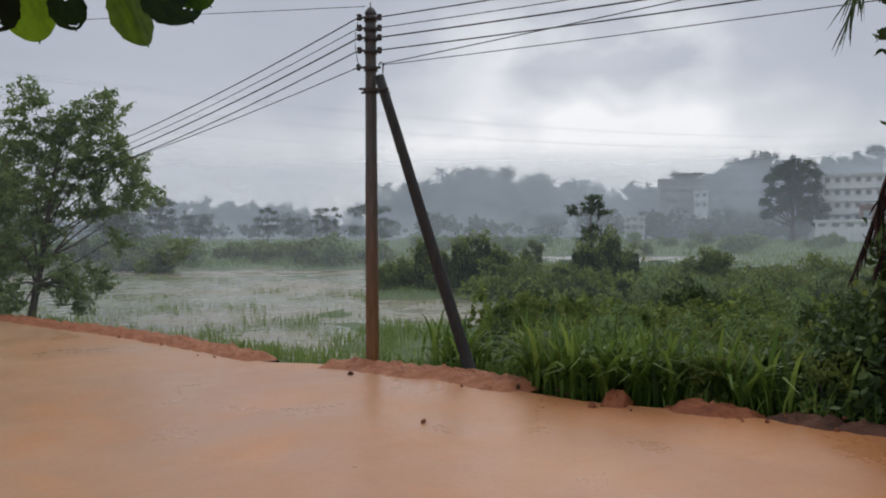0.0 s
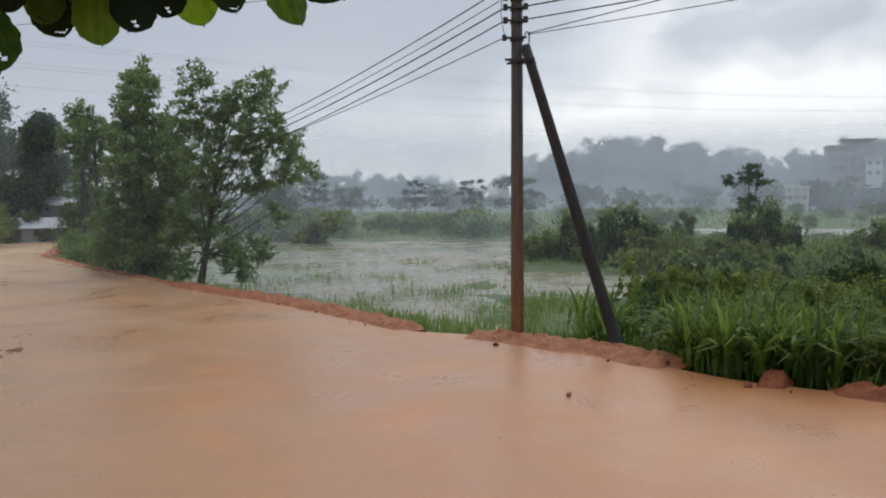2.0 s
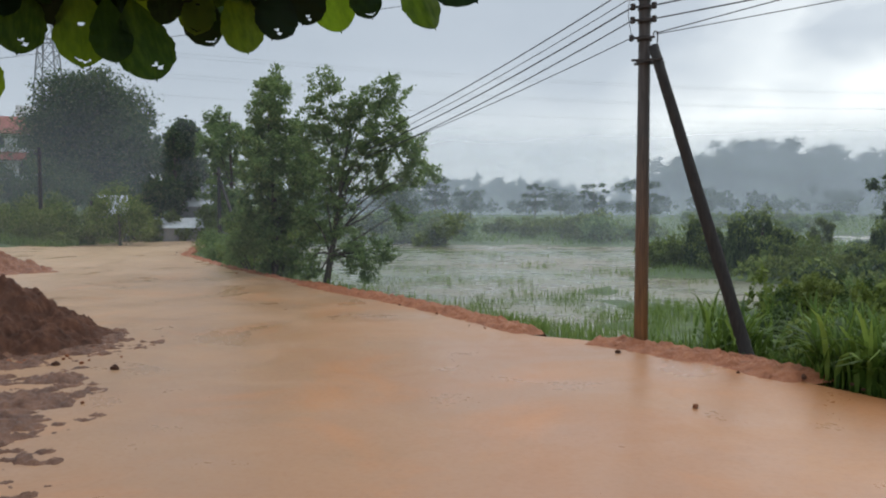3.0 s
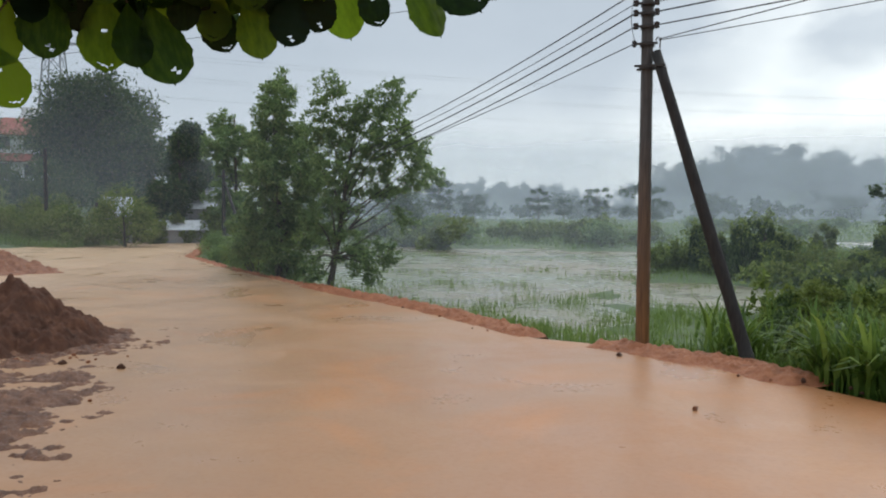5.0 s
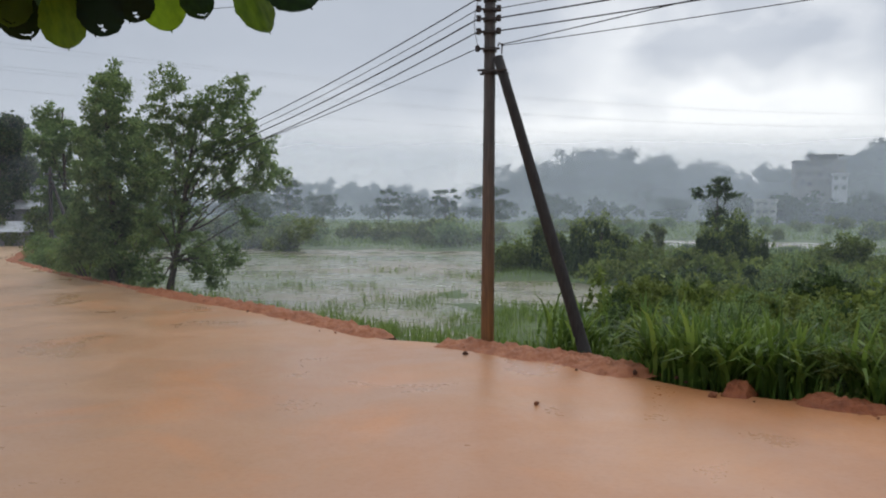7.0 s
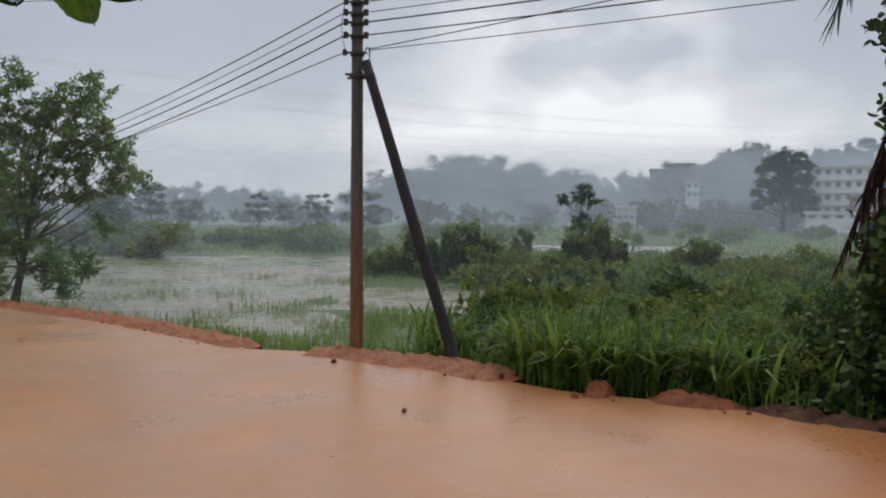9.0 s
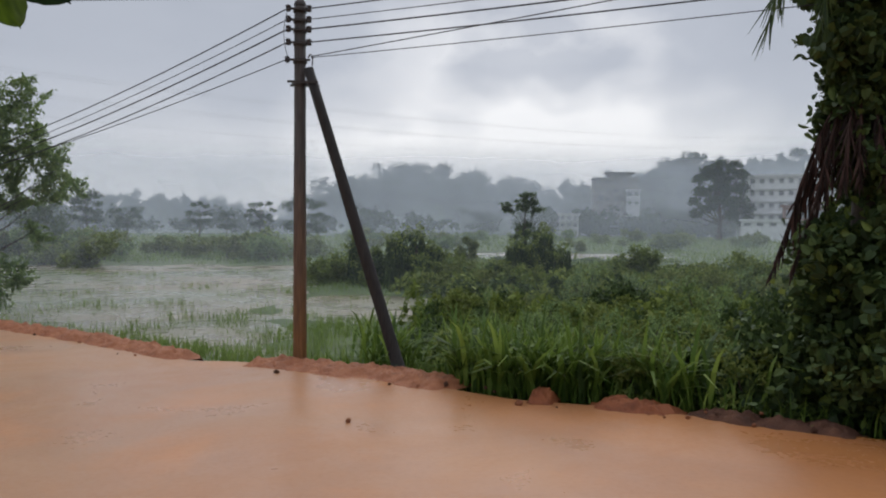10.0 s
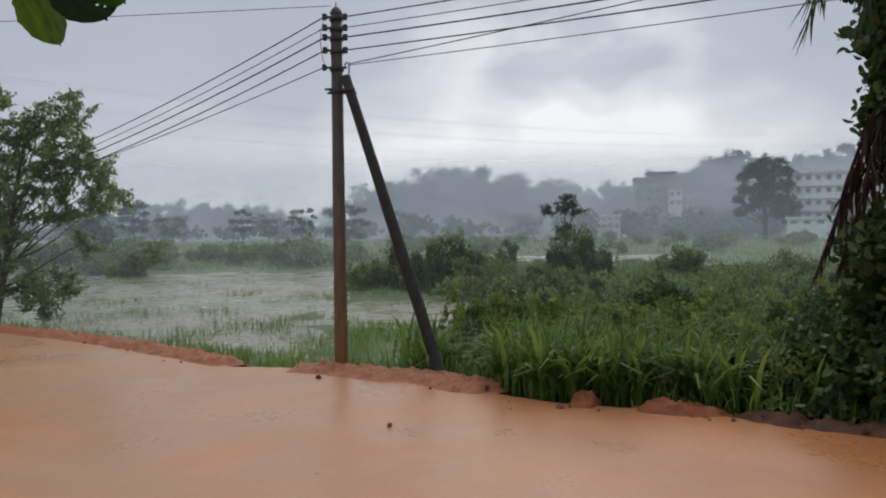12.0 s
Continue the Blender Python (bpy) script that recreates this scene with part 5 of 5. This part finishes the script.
for k, (dx, dy, dz) in enumerate(((-1.13, -1.54, 5.55), (-0.48, -1.05, 5.8), (0.9, -0.8, 6.8), (1.9, 0.3, 6.6), (-1.2, 1.4, 6.7), (1.0, 1.4, 6.9))):
    frond((0, 0, 8.1), (dx, dy, dz), 0.9, 1.0, 34, M_LEAF_DARK, seed=k)
for k, (zt, dx, dy, dz) in enumerate(((5.2, -0.8, -0.5, 3.5), (5.0, -1.0, -0.5, 2.8), (5.3, -0.5, -0.8, 3.6), (4.7, -1.1, -0.4, 2.5), (5.2, 0.0, -0.85, 3.8), (5.1, 0.35, -0.8, 3.7), (4.5, -0.8, -0.6, 2.6), (5.3, -0.2, -0.9, 3.7), (5.0, 0.6, -0.7, 3.5))):
    frond((0, 0, zt), (dx, dy, dz), 0.35, 0.62, 36, M_DEAD, seed=20 + k)

for x, y, h, w in ((6.9, 10.3, 1.7, 1.4), (5.9, 11.3, 1.2, 1.1), (8.2, 9.8, 2.0, 1.6), (5.0, 12.2, 0.9, 0.9), (7.4, 12.4, 1.6, 1.5)):
    cl = [(rng.normal() * w * 0.36, rng.normal() * w * 0.36, h * rng.uniform(0.1, 0.85), w * rng.uniform(0.26, 0.42)) for _ in range(9)]
    shrub((x, y, gz(x, y)), rng.uniform(0, 360), cl, 3600, 0.12, M_LEAF_DARK, "leafy dark green roadside bush tangled with creeper", group="bushes under the palm", shape=round_leaves)

# ---------------------------------------------------------------- broad-leaved branch overhead
almond = empty("almond_tree", (-3.9, 0.6, 0), label="broad-leaved tree reaching a drooping branch over the road", category="tree")
part_np("trunk", tube([(0, 0, -0.3), (0.05, 0, 1.2), (0, 0.1, 2.8), (0.1, 0.2, 4.6)], [0.24, 0.18, 0.15, 0.10], 12, 0.03), M_BARK, almond, smooth=True)


def leaf_mesh(L, W, curl, k, holes=0):
    """An obovate leaf, narrow at the stalk and broad near its pointed tip, hanging down from its own origin."""
    n, m = 37, 17
    f = np.sin(np.linspace(0, 1, n) * np.pi / 2)
    half = W * np.sin(np.pi * np.clip(f, 0, 1) ** 1.5) ** 0.6 * 0.5 + 0.004
    half[-1], half[-2] = 0.003, half[-2] * 0.8
    f[-1] = 1.03
    cols = np.linspace(-1, 1, m)
    r2 = np.random.default_rng(k)
    X = half[:, None] * cols[None, :] * (1 + 0.03 * np.sin(f * 31 + k) + 0.02 * np.sin(f * 67 + 2 * k))[:, None]
    Z = -L * f[:, None] + 0 * X
    X[1:-1, 1:-1] += r2.uniform(-0.012, 0.012, (n - 2, m - 2)) * W
    Z[1:-3, 1:-1] += r2.uniform(-0.006, 0.006, (n - 4, m - 2)) * L
    Y = curl * L * (f[:, None] ** 2) + 0.18 * np.abs(X) + 0.008 * np.sin(f * 30)[:, None] * np.abs(cols)[None, :]
    q = grid_faces(n, m)
    gone = set()
    for h in range(holes):                      # eaten by insects
        i, j = int(r2.integers(11, 29)), int(r2.integers(2, m - 4))
        for step in range(int(r2.integers(2, 7))):
            gone.add(i * (m - 1) + j)
            i, j = i + int(r2.integers(-1, 2)), min(m - 3, max(1, j + int(r2.integers(-1, 2))))
    if gone:
        q = np.delete(q, sorted(gone), axis=0)
    return mesh_np("leaf", np.stack([X, Y, Z], -1), q, M_LEAF_NEAR, True)


def almond_leaf_material():
    n = Nodes("broad_leaf")
    inf = n.t.nodes.new("ShaderNodeObjectInfo").outputs["Random"]
    vein = n.noise(14, 4, vec=n.mapped((1, 1, 0.35)))
    f = n.math("ADD", n.math("MULTIPLY", inf, 0.8), n.math("MULTIPLY", vein, 0.3))
    col = n.ramp(f, (0.2, (0.007, 0.018, 0.006)), (0.6, (0.018, 0.045, 0.010)), (0.95, (0.06, 0.12, 0.012)))
    tr = n.plain("ShaderNodeBsdfTranslucent", n.ramp(f, (0.25, (0.008, 0.022, 0.004)), (0.52, (0.045, 0.11, 0.008)), (0.8, (0.30, 0.46, 0.022))))
    return n.done(n.shader(0.45, n.principled(col, 0.5, n.bump(vein, 0.3, 0.01), spec=0.2), tr))


M_LEAF_BROAD = almond_leaf_material()
LEAF_MESH = [leaf_mesh(1.0, 0.66, 0.12, 0, 4), leaf_mesh(1.0, 0.58, -0.10, 1), leaf_mesh(1.0, 0.72, 0.05, 2, 2), leaf_mesh(1.0, 0.60, 0.2, 3)]
for me in LEAF_MESH:
    me.materials[0] = M_LEAF_BROAD
# drooping leaves: degrees left of ahead, height of the tip, length, lean
DROOP = [(48.4, 2.93, 0.25, -28), (49.6, 3.06, 0.22, 10), (46.9, 3.10, 0.26, 4), (44.9, 3.21, 0.22, -8), (43.4, 3.07, 0.28, 0), (41.4, 3.08, 0.24, -6), (38.9, 3.04, 0.29, -16), (38.4, 3.24, 0.2, 8),
         (35.2, 3.17, 0.22, -24), (33.0, 3.14, 0.26, -10), (31.4, 3.20, 0.22, 14), (26.6, 3.25, 0.32, -18), (24.3, 3.30, 0.2, -22), (19.9, 3.27, 0.30, -26), (17.3, 3.34, 0.32, -34), (15.9, 3.40, 0.26, -40),
         (36.4, 3.21, 0.2, 6), (47.6, 3.20, 0.2, -4), (29.0, 3.26, 0.2, 12)]
NAMED = len(DROOP)
for k in range(120):
    az = 28.5 + 30 * rng.random()
    DROOP.append((az, 3.30 + 0.16 * rng.random() + max(0, 33 - az) * 0.012, rng.uniform(0.2, 0.28), rng.normal() * 16))
for k in range(90):
    az = 32 + 26 * rng.random() ** 0.8
    DROOP.append((az, 3.26 + 0.12 * rng.random() + max(0, 36 - az) * 0.008, rng.uniform(0.2, 0.28), rng.normal() * 16))
br = [np.array([*polar(az, 3.0), z]) for az, z in ((64, 3.95), (54, 3.72), (44, 3.60), (34, 3.56), (24, 3.56), (16, 3.58))]
bpts = [np.array([-3.85, 0.75, 3.9])] + br
off = np.array([-3.9, 0.6, 0])
branch = part_np("branch", tube([p - off for p in bpts], np.linspace(0.07, 0.010, len(bpts)), 7, 0.04), M_BARK, almond, smooth=True)
twigs = []
for k, (az, ztip, L, lean) in enumerate(DROOP):
    dist = 3.05 + (0.0 if k < NAMED else rng.normal() * 0.2)
    x, y = polar(az, dist)
    z = ztip + L * math.cos(radians(lean))
    side = L * math.sin(radians(lean))          # the stalk stands aside of the leaning leaf's tip
    x, y = x + side * math.cos(radians(az)), y + side * math.sin(radians(az))
    ob = new("leaf", LEAF_MESH[k % 4])
    ob.parent = branch
    turn = 14 if k < NAMED else 28
    ob.matrix_basis = pose(x - off[0], y - off[1], z, rng.normal() * turn * 0.6, lean, az + rng.normal() * turn) @ Matrix.Diagonal((L, L, L, 1))
    j = min(range(len(br)), key=lambda i: abs(math.degrees(math.atan2(-br[i][0], br[i][1])) - az))
    twigs.append(tube([br[j] - off, (br[j] - off + np.array([x - off[0], y - off[1], z])) / 2 + [0, 0, 0.04], (x - off[0], y - off[1], z)], [0.008, 0.005, 0.003], 5))
part_np("twig_spray", join(*twigs), M_BARK, branch)

# crown above the view, added to shade the near road and drooping leaves
over = [(rng.uniform(-3.2, 1.9), rng.uniform(-3.6, 2.6), rng.uniform(5.0, 7.4), rng.uniform(0.8, 1.3)) for _ in range(16)]
for c in over[:6]:
    part_np("limb", limb((0.1, 0.2, 4.5), c[:3], 0.07, 0.015, 0.1), M_BARK, almond, smooth=True)
part_np("crown", round_leaves(in_clumps(over, 5200, 0.2, 0.7), 0.26, up=-0.5, width=0.7), M_LEAF_NEAR, almond, "unseen high crown of broad leaves added to shade the road")

# ---------------------------------------------------------------- rain mist over the marsh
def mist(radius, top, density, low, high, k, east=0.0):
    az = np.radians(np.linspace(-75, 75, 61))
    z = np.linspace(-4, top, 9)
    A, Z = np.meshgrid(az, z, indexing="ij")
    v = np.stack([-np.sin(A) * radius, np.cos(A) * radius, Z], -1)
    ob = new("rain_mist", mesh_np("rain_mist", v, grid_faces(61, 9), mist_mat("rain_mist_%d" % k, low, high, density, east)))
    tagged(ob, "thin veil of rain mist hanging over the marsh", "mist", kind="stuff")


for k, (radius, top, density, low, high) in enumerate(((27, 9, 0.045, 3, 8.8), (50, 5, 0.035, 1, 4.8), (66, 17, 0.13, 6, 16), (104, 12, 0.08, 3, 11.5), (205, 24, 0.25, 15, 23), (262, 32, 0.42, 21, 30.5))):
    mist(radius, top, density, low, high, k)
mist(600, 100, 0.5, 40, 98, 6, 200)
